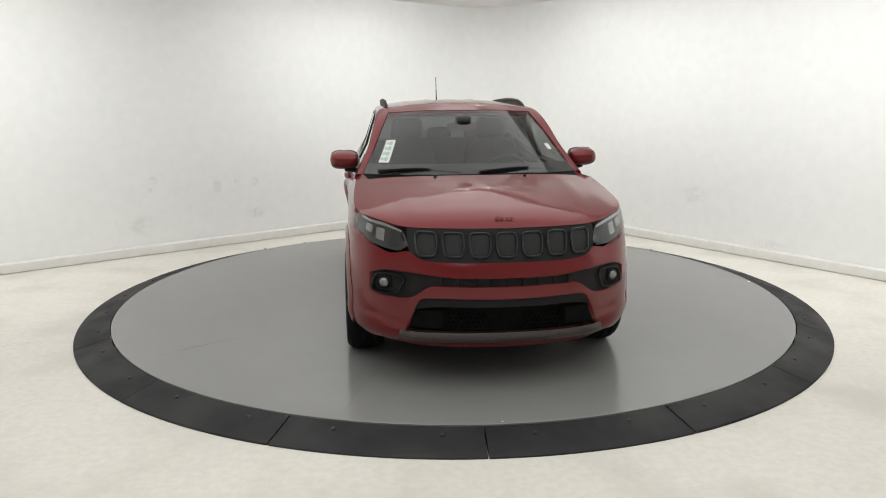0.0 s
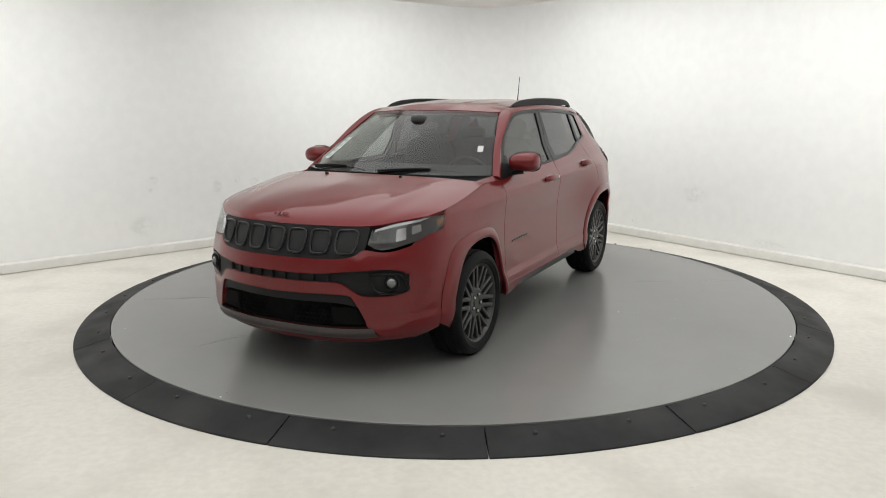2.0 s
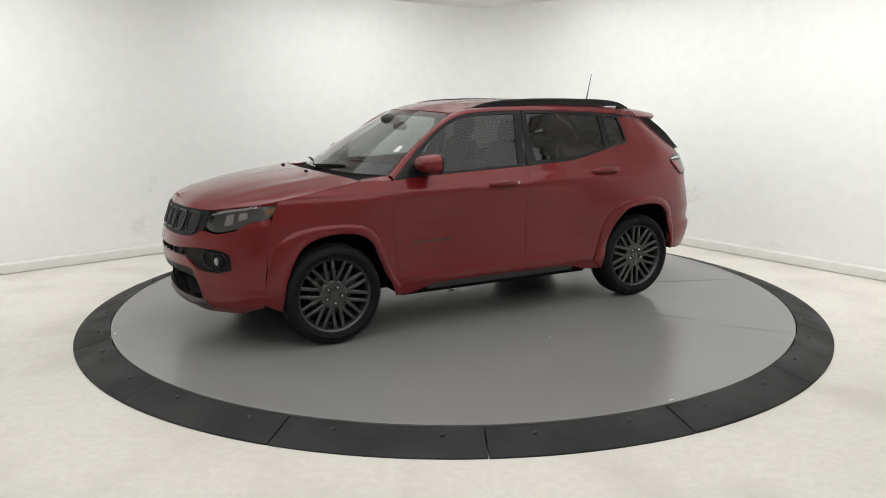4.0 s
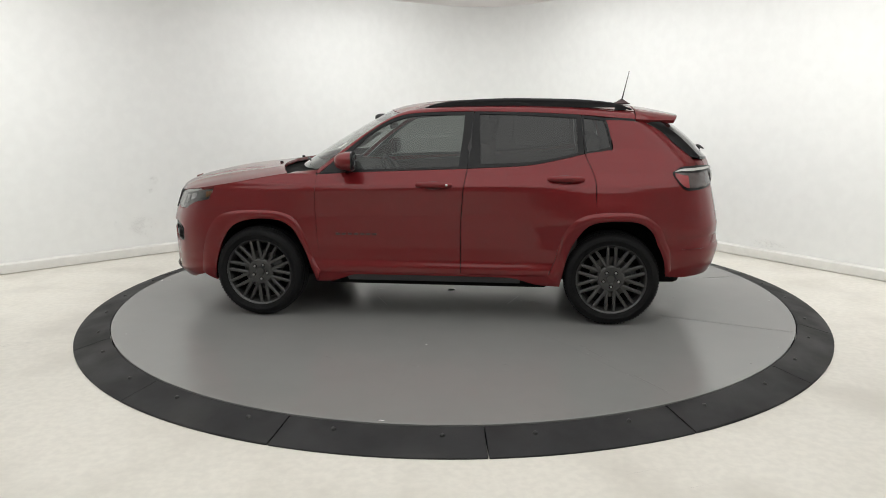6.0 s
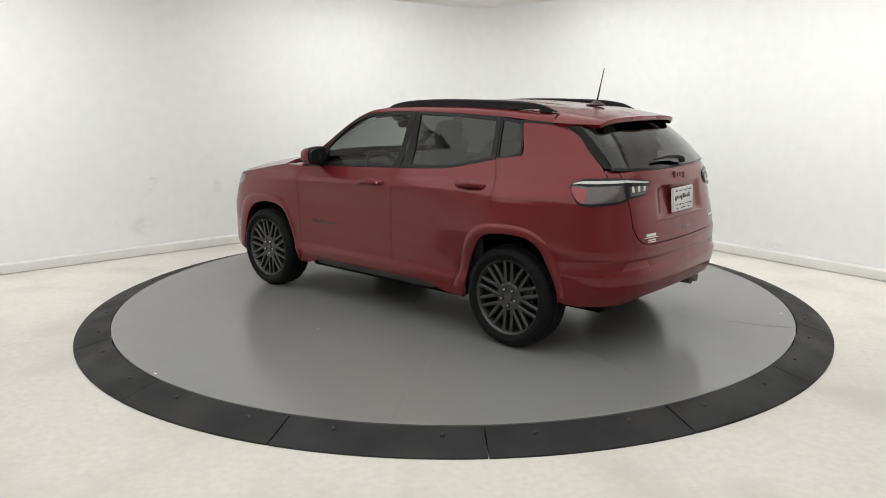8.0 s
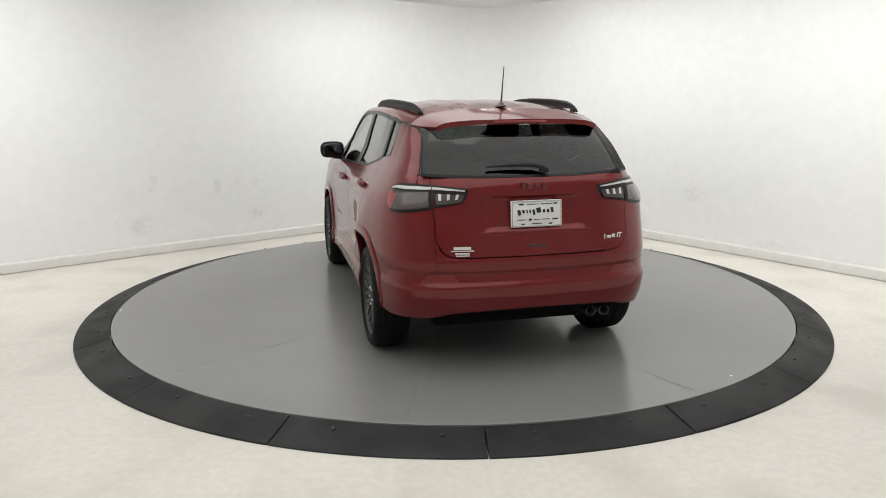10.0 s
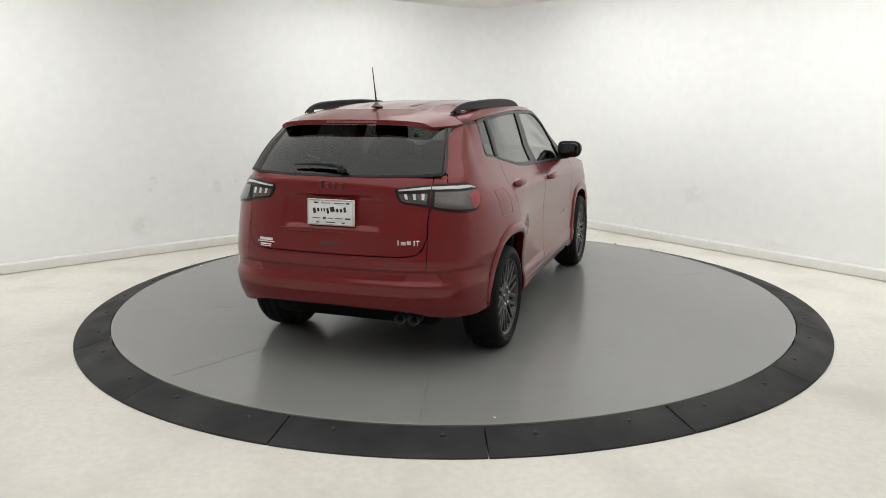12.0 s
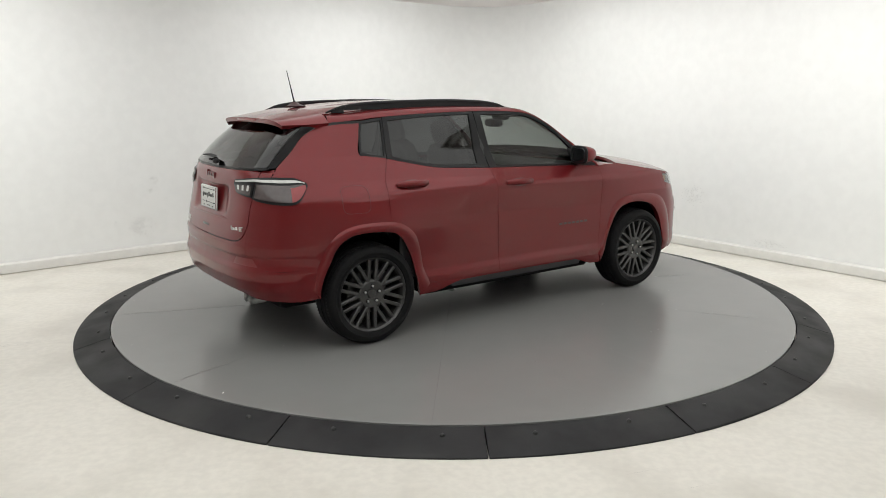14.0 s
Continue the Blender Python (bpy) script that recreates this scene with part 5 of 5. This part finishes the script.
def build_trim(car, doors, gate, hood):
    # door handles
    for k, sg in ((0, 1), (1, -1)):
        for which, x0, x1, z in (("front", 0.10, -0.155, 1.018), ("rear", -0.85, -1.105, 1.066)):
            path = []
            for t in np.linspace(0, 1, 9):
                x = x0 + (x1 - x0) * t
                q = body(*station("x", x, z))
                path.append((x, sg * (float(q[1]) + 0.004 + 0.030 * math.sin(math.pi * t) ** 0.5), z + 0.004 * math.sin(math.pi * t)))
            h = part("handle", tube_bm(path, 0.015, 0.023, n=10, taper=[0.7, 0.95, 1, 1, 1, 1, 1, 0.95, 0.7], up=(0, 0, 1)), RED, doors[which][k], angle=60)
            # flat dark red oval stands for the shade behind the handle
            loop = []
            for a in np.linspace(0, 2 * math.pi, 28, endpoint=False):
                loop.append(((x0 + x1) / 2 + 0.005 + 0.085 * math.cos(a), z - 0.004 + 0.030 * math.sin(a)))
            pts = body(*np.array(st(loop)).T)
            bm = bmesh.new()
            rimv = [bm.verts.new((p[0], sg * (p[1] + 0.0015), p[2])) for p in pts]
            q = body(*station("x", (x0 + x1) / 2, z))
            cv = bm.verts.new((float(q[0]), sg * (float(q[1]) + 0.0012), z))
            for i in range(28):
                bm.faces.new((rimv[i], rimv[(i + 1) % 28], cv))
            part("handle_cup", bm, CUP, h)
            if which == "front" and sg > 0:
                b = blob_bm((x1 + 0.03, float(q[1]) + 0.036, z + 0.003), (0.009, 0.005, 0.008), seg=12, rings=8)
                part("key_cap", b, STEEL, h)
        # door badge bars
        bm = bmesh.new()
        for i in range(7):
            x = 0.70 - i * 0.046
            q = body(*station("x", x, 0.645))
            box_bm(x - 0.017, x + 0.017, sg * float(q[1]) - 0.001, sg * float(q[1]) + 0.003 * sg if sg > 0 else sg * float(q[1]) + 0.001, 0.637, 0.653, 0, 1, bm)
        part("badge", bm, BADGE, doors["front"][k], smooth=False)
        # sill marker and mirror
        c = (0.60, 0.900 * sg, 1.192)
        bm = blob_bm(c, (0.095, 0.104, 0.072), 3.0)
        for v in bm.verts:
            if v.co.x < c[0] - 0.045:
                v.co.x = c[0] - 0.045
            t = (v.co.x - c[0] + 0.05) / 0.13
            v.co.z = c[2] + (v.co.z - c[2]) * (1 - 0.22 * t)
            v.co.x += 0.10 * (0.905 - abs(v.co.y))
        mirror = part("mirror", bm, RED, car, "red door mirror with black base")
        bm = blob_bm((c[0] - 0.040, c[1], c[2]), (0.014, 0.103, 0.071), 3.6)
        for v in bm.verts:
            v.co.x += 0.10 * (0.905 - abs(v.co.y))
        part("mirror_bezel", bm, BLACK, mirror)
        bm = blob_bm((c[0] - 0.052, c[1], c[2]), (0.005, 0.084, 0.054), 4.0)
        for v in bm.verts:
            v.co.x += 0.10 * (0.905 - abs(v.co.y))
        part("mirror_glass", bm, MIRROR, mirror)
        bm = tube_bm([(0.62, 0.79 * sg, 1.115), (0.61, 0.835 * sg, 1.118), (0.60, 0.895 * sg, 1.128)], 0.035, 0.018, n=10, up=(0, 0, 1))
        part("mirror_arm", bm, BLACK, mirror)
        g = body_net([(0.80, 1.098), (0.60, 1.105)], [(0.70, 1.19), (0.585, 1.235)], [(0.80, 1.098), (0.70, 1.19)], [(0.60, 1.105), (0.585, 1.235)], 6, 6)
        net_object("mirror_sail", g if sg > 0 else flip_y(g), BLACK, mirror, offset=0.004, thick=0.015)
    # plate and badges at the rear
    x = float(body(*station("r", 0.0, 0.98))[0])
    tilt = Matrix.Translation((x + 0.002, 0, 0.978)) @ Matrix.Rotation(radians(4), 4, "Y")
    plate = part("dealer_plate", box_bm(-0.012, 0.0, -0.158, 0.158, -0.078, 0.078, 0.006, 2, m=tilt), PAPER, gate, "white dealer plate with dark lettering bars")
    bm = bmesh.new()
    for y0, y1, z0, z1 in ((-0.150, 0.150, 0.070, 0.074), (-0.150, 0.150, -0.074, -0.070), (-0.152, -0.148, -0.072, 0.072), (0.148, 0.152, -0.072, 0.072)):
        box_bm(-0.0155, -0.011, y0, y1, z0, z1, 0, 1, bm)
    bmesh.ops.transform(bm, matrix=tilt, verts=bm.verts)
    part("plate_rim", bm, CHROME, plate, smooth=False)
    widths = [0.026, 0.022, 0.016, 0.016, 0.022, 0.036, 0.022, 0.022, 0.024]
    y = 0.122
    for i, w in enumerate(widths):
        tall = 0.030 if i in (5, 8) else 0.020
        drop = 0.012 if i in (0, 4) else 0.0
        m = tilt @ Matrix.Translation((0, y - w / 2, 0.016)) @ Matrix.Rotation(radians(-12), 4, "X")
        part("lettering_bar", box_bm(-0.0145, -0.011, -w / 2 + 0.004, w / 2 - 0.004, -0.012 - drop, tall - 0.012, 0.001, 1, m=m), INK, plate, smooth=False)
        y -= w + 0.003
    for y0, w, z, h in ((0.095, 0.05, -0.034, 0.004), (0.04, 0.016, -0.034, 0.013), (0.0, 0.035, -0.034, 0.004), (-0.055, 0.05, -0.034, 0.004), (-0.115, 0.035, -0.034, 0.008),
                        (0.0, 0.06, -0.058, 0.005), (0.085, 0.02, -0.06, 0.007), (-0.085, 0.02, -0.06, 0.007), (0.03, 0.06, 0.055, 0.004), (-0.06, 0.07, 0.055, 0.004), (0.095, 0.03, 0.056, 0.008), (-0.115, 0.02, 0.056, 0.008)):
        part("lettering_bar", box_bm(-0.0145, -0.011, y0 - w / 2, y0 + w / 2, z - h / 2, z + h / 2, 0, 1, m=tilt), INK if h > 0.004 else GREYTRIM, plate, smooth=False)
    # raised maker's badge, drawn as plain shapes
    xb = float(body(*station("r", 0.0, 1.14))[0])
    for y0, w, z0, z1 in ((0.072, 0.026, 1.118, 1.162), (0.032, 0.034, 1.122, 1.150), (-0.012, 0.034, 1.122, 1.150), (-0.060, 0.036, 1.108, 1.150)):
        part("badge", box_bm(xb - 0.010, xb + 0.01, y0 - w / 2 + 0.003, y0 + w / 2, z0, z1, 0.005, 2), CUP, gate)
    for y0, w, z, h, mat in ((0.45, 0.10, 0.796, 0.016, PAPER), (0.45, 0.135, 0.781, 0.005, PAPER), (0.45, 0.085, 0.766, 0.008, PAPER), (0.45, 0.08, 0.754, 0.006, PAPER)):
        q = float(body(*station("r", y0, z))[0])
        m = Matrix.Translation((q, y0, z)) @ Matrix.Rotation(radians(-9), 4, "Z")
        part("badge", box_bm(-0.004, 0.01, -w / 2, w / 2, -h / 2, h / 2, 0.001, 1, m=m), mat, gate, "small white dealer lettering", smooth=False)
    for y0, w, z, h in ((-0.435, 0.010, 0.822, 0.030), (-0.465, 0.030, 0.818, 0.018), (-0.497, 0.026, 0.822, 0.022), (-0.528, 0.010, 0.822, 0.030), (-0.548, 0.026, 0.834, 0.007), (-0.546, 0.007, 0.820, 0.028)):
        q = float(body(*station("r", -y0, z))[0])
        m = Matrix.Translation((q, y0, z)) @ Matrix.Rotation(radians(9), 4, "Z")
        part("badge", box_bm(-0.005, 0.01, -w / 2, w / 2, -h / 2, h / 2, 0.002, 1, m=m), CHROME, gate, "small chrome script badge", smooth=False)
    q = float(body(*station("r", 0, 0.80))[0])
    part("gate_release", box_bm(q - 0.003, q + 0.02, -0.068, 0.064, 0.782, 0.806, 0.01, 2), BADGE, gate)
    # crease above the release
    bm = tube_bm([(float(body(*station("r", abs(y), 0.868))[0]) + 0.002, y, 0.868 + 0.006 * (1 - (y / 0.4) ** 2)) for y in np.linspace(-0.40, 0.40, 21)], 0.007, 0.010, n=8, taper=[min(1, 0.1 + 3 * (1 - abs(t))) for t in np.linspace(-1, 1, 21)])
    part("gate_ledge", bm, RED, gate)
    # exhausts
    for y in (-0.400, -0.490):
        bm = lathe_bm([(0.026, 0.10), (0.031, 0.10), (0.0325, 0.0), (0.0305, -0.002), (0.027, 0.004), (0.026, 0.09)], 28, closed=True)
        bmesh.ops.transform(bm, matrix=Matrix.Translation((-2.03, y, 0.338)) @ Matrix.Rotation(radians(-90), 4, "Z"), verts=bm.verts)
        pipe = part("exhaust_tip", bm, PIPE, car, "round chrome exhaust tip")
        bm = lathe_bm([(0.0001, 0.05), (0.026, 0.05), (0.026, 0.052)], 20)
        bmesh.ops.transform(bm, matrix=Matrix.Translation((-2.03, y, 0.338)) @ Matrix.Rotation(radians(-90), 4, "Z"), verts=bm.verts)
        part("bore", bm, DARK, pipe)
    # roof rails
    for sg in (1, -1):
        path = catmull([(0.07, 0.560 * sg, 1.562), (-0.02, 0.562 * sg, 1.588), (-0.20, 0.565 * sg, 1.606), (-0.55, 0.568 * sg, 1.616), (-1.05, 0.565 * sg, 1.606), (-1.32, 0.542 * sg, 1.585), (-1.45, 0.528 * sg, 1.545)], 36)
        tp = [0.45 + 0.55 * min(1, 6 * min(t, 1 - t)) for t in np.linspace(0, 1, 37)]
        rail = part("roof_rail", tube_bm(path, 0.015, 0.014, n=10, taper=tp), PLASTIC, car)
        for lo, hi, foot in ((1, 34, 1.562), (33, 36, 1.542)):
            bm = bmesh.new()
            rows = []
            for q in path[lo:hi]:
                rows.append([bm.verts.new((q[0], q[1] + d * 0.012, z)) for d, z in ((-1, min(foot, q[2] - 0.004)), (-1, q[2]), (1, q[2]), (1, min(foot, q[2] - 0.004)))])
            for m, n in zip(rows, rows[1:]):
                for k in range(4):
                    bm.faces.new((m[k], m[(k + 1) % 4], n[(k + 1) % 4], n[k]))
            bm.faces.new(rows[0]), bm.faces.new(rows[-1])
            part("rail_foot", bm, PLASTIC, rail)
    # antenna
    bm = blob_bm((-1.425, 0, 1.585), (0.075, 0.026, 0.010), 2.2)
    for v in bm.verts:
        if v.co.z > 1.585:
            v.co.z += 0.03 * max(0, 1 - abs(v.co.x + 1.435) / 0.05) * max(0, 1 - abs(v.co.y) / 0.02)
    fin = part("antenna_base", bm, BADGE, car)
    part("antenna_rod", tube_bm([(-1.43, 0, 1.59), (-1.445, 0, 1.65), (-1.462, 0, 1.73), (-1.485, 0, 1.835)], 0.0048, n=6, taper=[1.5, 1.1, 0.8, 0.6]), BLACK, fin)
    # windscreen wipers and cowl
    bm = bmesh.new()
    g = coons([(1.30, 0, 1.092), (1.26, 0.40, 1.088), (1.08, 0.745, 1.074)], [(1.125, 0, 1.126), (1.05, 0.45, 1.120), (0.862, 0.77, 1.112)], [(1.30, 0, 1.092), (1.20, 0, 1.084), (1.125, 0, 1.126)], [(1.08, 0.745, 1.074), (0.862, 0.77, 1.112)], 20, 8)
    net_object("cowl", g, DARK, car, symmetric=True, thick=0.02)
    for y0, y1, v1 in ((0.02, 0.60, 0.10), (-0.66, -0.10, 0.08)):
        pts = []
        for t in np.linspace(0, 1, 9):
            y = y0 + (y1 - y0) * t
            f = 1 - (abs(y) / 0.77) ** 2
            pts.append((0.89 + 0.245 * f - 0.045 * math.sin(math.pi * t * 0.8) , y, 1.134 + 0.016 * math.sin(math.pi * t)))
        w = part("wiper", tube_bm(pts, 0.010, 0.008, n=6), PLASTIC, car, "black windscreen wiper")
        pts2 = [(p[0] + 0.02 - 0.02 * i / 8, p[1], p[2] + 0.012) for i, p in enumerate(pts[:6])]
        part("wiper_arm", tube_bm(pts2, 0.008, 0.006, n=6), PLASTIC, w)


def build_cabin(car):
    part("underbody", box_bm(-1.86, 2.0, -0.57, 0.57, 0.25, 0.62, 0.05, 2), DARK, car)
    part("floor_pan", box_bm(-0.86, 0.80, -0.80, 0.80, 0.25, 0.40, 0.02, 1), DARK, car)
    part("engine_block", box_bm(0.90, 2.05, -0.58, 0.58, 0.5, 0.93, 0.05, 2), DARK, car)
    part("load_floor", box_bm(-1.95, -0.95, -0.58, 0.58, 0.60, 0.92, 0.03, 1), CABIN, car)
    part("firewall", box_bm(0.84, 0.90, -0.74, 0.74, 0.4, 1.08, 0.01, 1), DARK, car)
    part("gate_lining", box_bm(-1.98, -1.94, -0.52, 0.52, 0.70, 1.15, 0.01, 1), CABIN, car)
    for sg in (1, -1):
        for x in (1.318, -1.318):
            bm = bmesh.new()
            rows = []
            for a in np.linspace(radians(2), radians(178), 24):
                rows.append([bm.verts.new((x + r * math.cos(a), y * sg, 0.345 + r * math.sin(a))) for r, y in ((0.415, 0.84), (0.44, 0.58), (0.02, 0.585))])
            for i in range(23):
                for k in range(2):
                    bm.faces.new((rows[i][k], rows[i][k + 1], rows[i + 1][k + 1], rows[i + 1][k]))
            part("wheel_liner", bm, DARK, car)
        g = body_net([(0.80, 0.40), (-1.05, 0.42)], [(0.82, 1.07), (-1.10, 1.21)], [(0.80, 0.40), (0.82, 1.07)], [(-1.05, 0.42), (-1.10, 1.21)], 16, 8)
        g = g if sg > 0 else flip_y(g)
        net_object("door_lining", g, CABIN, car, offset=-0.06, thick=0.02)
        g = body_net([(-1.12, 0.95), (-1.85, 0.95)], [(-1.12, 1.23), (-1.75, 1.20)], [(-1.12, 0.95), (-1.12, 1.23)], [(-1.85, 0.95), (-1.75, 1.20)], 8, 4)
        net_object("load_lining", g if sg > 0 else flip_y(g), CABIN, car, offset=-0.05, thick=0.02)
        part("centre_pillar", tube_bm([(-0.27, 0.77 * sg, 1.10), (-0.28, 0.70 * sg, 1.30), (-0.29, 0.62 * sg, 1.52)], 0.045, 0.02, n=8, up=(0, 1, 0)), CABIN, car)
        part("rear_pillar_lining", tube_bm([(-1.46, 0.655 * sg, 1.18), (-1.43, 0.585 * sg, 1.35), (-1.38, 0.51 * sg, 1.48)], 0.11, 0.02, n=8, up=(0, 1, 0)), CABIN, car)
    g = coons([(0.37, 0, 1.515), (-0.4, 0, 1.575), (-1.45, 0, 1.53)], [(0.26, 0.53, 1.49), (-0.5, 0.56, 1.53), (-1.45, 0.53, 1.48)], [(0.37, 0, 1.515), (0.26, 0.53, 1.49)], [(-1.45, 0, 1.53), (-1.45, 0.53, 1.48)], 16, 8)
    net_object("headliner", np.swapaxes(g, 0, 1), LINER, car, symmetric=True, thick=0.01)
    # dashboard and wheel
    bm = box_bm(0.50, 0.92, -0.70, 0.70, 0.75, 1.10, 0.06, 3)
    for v in bm.verts:
        if v.co.z > 1.0 and v.co.x < 0.7:
            v.co.z -= 0.03
        v.co.x += 0.08 * (1 - (v.co.y / 0.7) ** 2) * (1 if v.co.x > 0.8 else 0)
    dash = part("dashboard", bm, CABIN, car)
    part("screen", box_bm(0.485, 0.505, -0.13, 0.13, 0.95, 1.06, 0.01, 2), BLACK, dash)
    part("instrument_hood", blob_bm((0.55, 0.36, 1.07), (0.09, 0.17, 0.045), 3), CABIN, dash)
    loop = []
    for a in np.linspace(0, 2 * math.pi, 40, endpoint=False):
        loop.append(Vector((0.36 - 0.19 * math.sin(a) * -0.42, 0.36 + 0.19 * math.cos(a), 1.02 + 0.19 * math.sin(a) * 0.9)))
    sw = part("steering_wheel", tube_bm(loop, 0.016, n=8, closed=True, up=(1, 0, 0)), CABIN, car)
    bm = blob_bm((0.37, 0.36, 1.01), (0.03, 0.075, 0.06), 3)
    tube_bm([(0.37, 0.18, 1.02), (0.37, 0.54, 1.02)], 0.014, 0.02, n=6, bm=bm)
    part("wheel_boss", bm, CABIN, sw)
    # seats
    for y in (0.37, -0.37):
        lean = Matrix.Rotation(radians(-17), 4, "Y")
        seat = part("front_seat", blob_bm((0.05, y, 0.68), (0.27, 0.25, 0.10), 4), SEAT, car, "black leather front seat")
        part("seat_back", blob_bm((-0.27, y, 0.98), (0.085, 0.245, 0.33), 4, m=lean), SEAT, seat)
        part("headrest", blob_bm((-0.375, y, 1.375), (0.05, 0.135, 0.095), 3.5, m=lean), SEAT, seat)
        for d in (-0.06, 0.06):
            part("headrest_post", tube_bm([(-0.33, y + d, 1.22), (-0.365, y + d, 1.32)], 0.007, n=6), STEEL, seat)
    part("console", box_bm(-0.25, 0.55, -0.12, 0.12, 0.5, 0.86, 0.04, 2), CABIN, car)
    bench = part("rear_seat", blob_bm((-0.78, 0, 0.70), (0.26, 0.64, 0.10), 5), SEAT, car, "black leather rear bench seat")
    part("seat_back", blob_bm((-1.10, 0, 0.98), (0.085, 0.63, 0.28), 5, m=Matrix.Rotation(radians(-20), 4, "Y")), SEAT, bench)
    for y in (0.36, 0.0, -0.36):
        part("headrest", blob_bm((-1.20, y, 1.29), (0.045, 0.115, 0.065), 3.5, m=Matrix.Rotation(radians(-20), 4, "Y")), SEAT, bench)
    for sg in (1, -1):
        part("air_flap", box_bm(1.60, 1.66, 0.66 * sg - 0.07, 0.66 * sg + 0.07, 0.235, 0.30, 0.012, 2), PLASTIC, car)
    # inner mirror and sensor pod
    part("inner_mirror", blob_bm((0.42, 0, 1.42), (0.02, 0.115, 0.035), 3.5), CABIN, car)
    part("sensor_pod", blob_bm((0.50, 0, 1.475), (0.075, 0.06, 0.035), 3), CABIN, car)


def build_car():
    car = empty("car")
    hood, doors, quarter, gate, strip, spoiler = build_body(car)
    build_glass(car, doors)
    build_lamps(car)
    build_trim(car, doors, gate, hood)
    build_cabin(car)
    wheel = build_wheel()
    wheel.parent = car
    spots = [(1.318, 0.782, 0, 8), (-1.318, 0.774, 0, 0), (1.318, -0.782, 180, 20), (-1.318, -0.774, 180, 33)]
    for i, (x, y, turn, spin) in enumerate(spots):
        m = Matrix.Translation((x, y, 0.3435)) @ Matrix.Rotation(radians(turn), 4, "Z") @ Matrix.Rotation(radians(spin), 4, "Y")
        if i == 0:
            wheel.matrix_basis = m
        else:
            copy_thing(wheel, m)
    tagged(car, "dark red compact sport utility car with black trim", "car")
    return car


car = build_car()


# ---------------------------------------------------------------- what moves
def motions():
    rows_car, rows_table = [], []
    for k in range(29):
        t = k * 0.5
        r = Matrix.Rotation(radians(-82.95 - 17.235 * t), 4, "Z")
        rows_car.append((t, r @ Matrix.Translation((0.056, 0.025, DECK_Z))))
        rows_table.append((t, r))
    walk(car, rows_car)
    walk(turntable, rows_table)


motions()
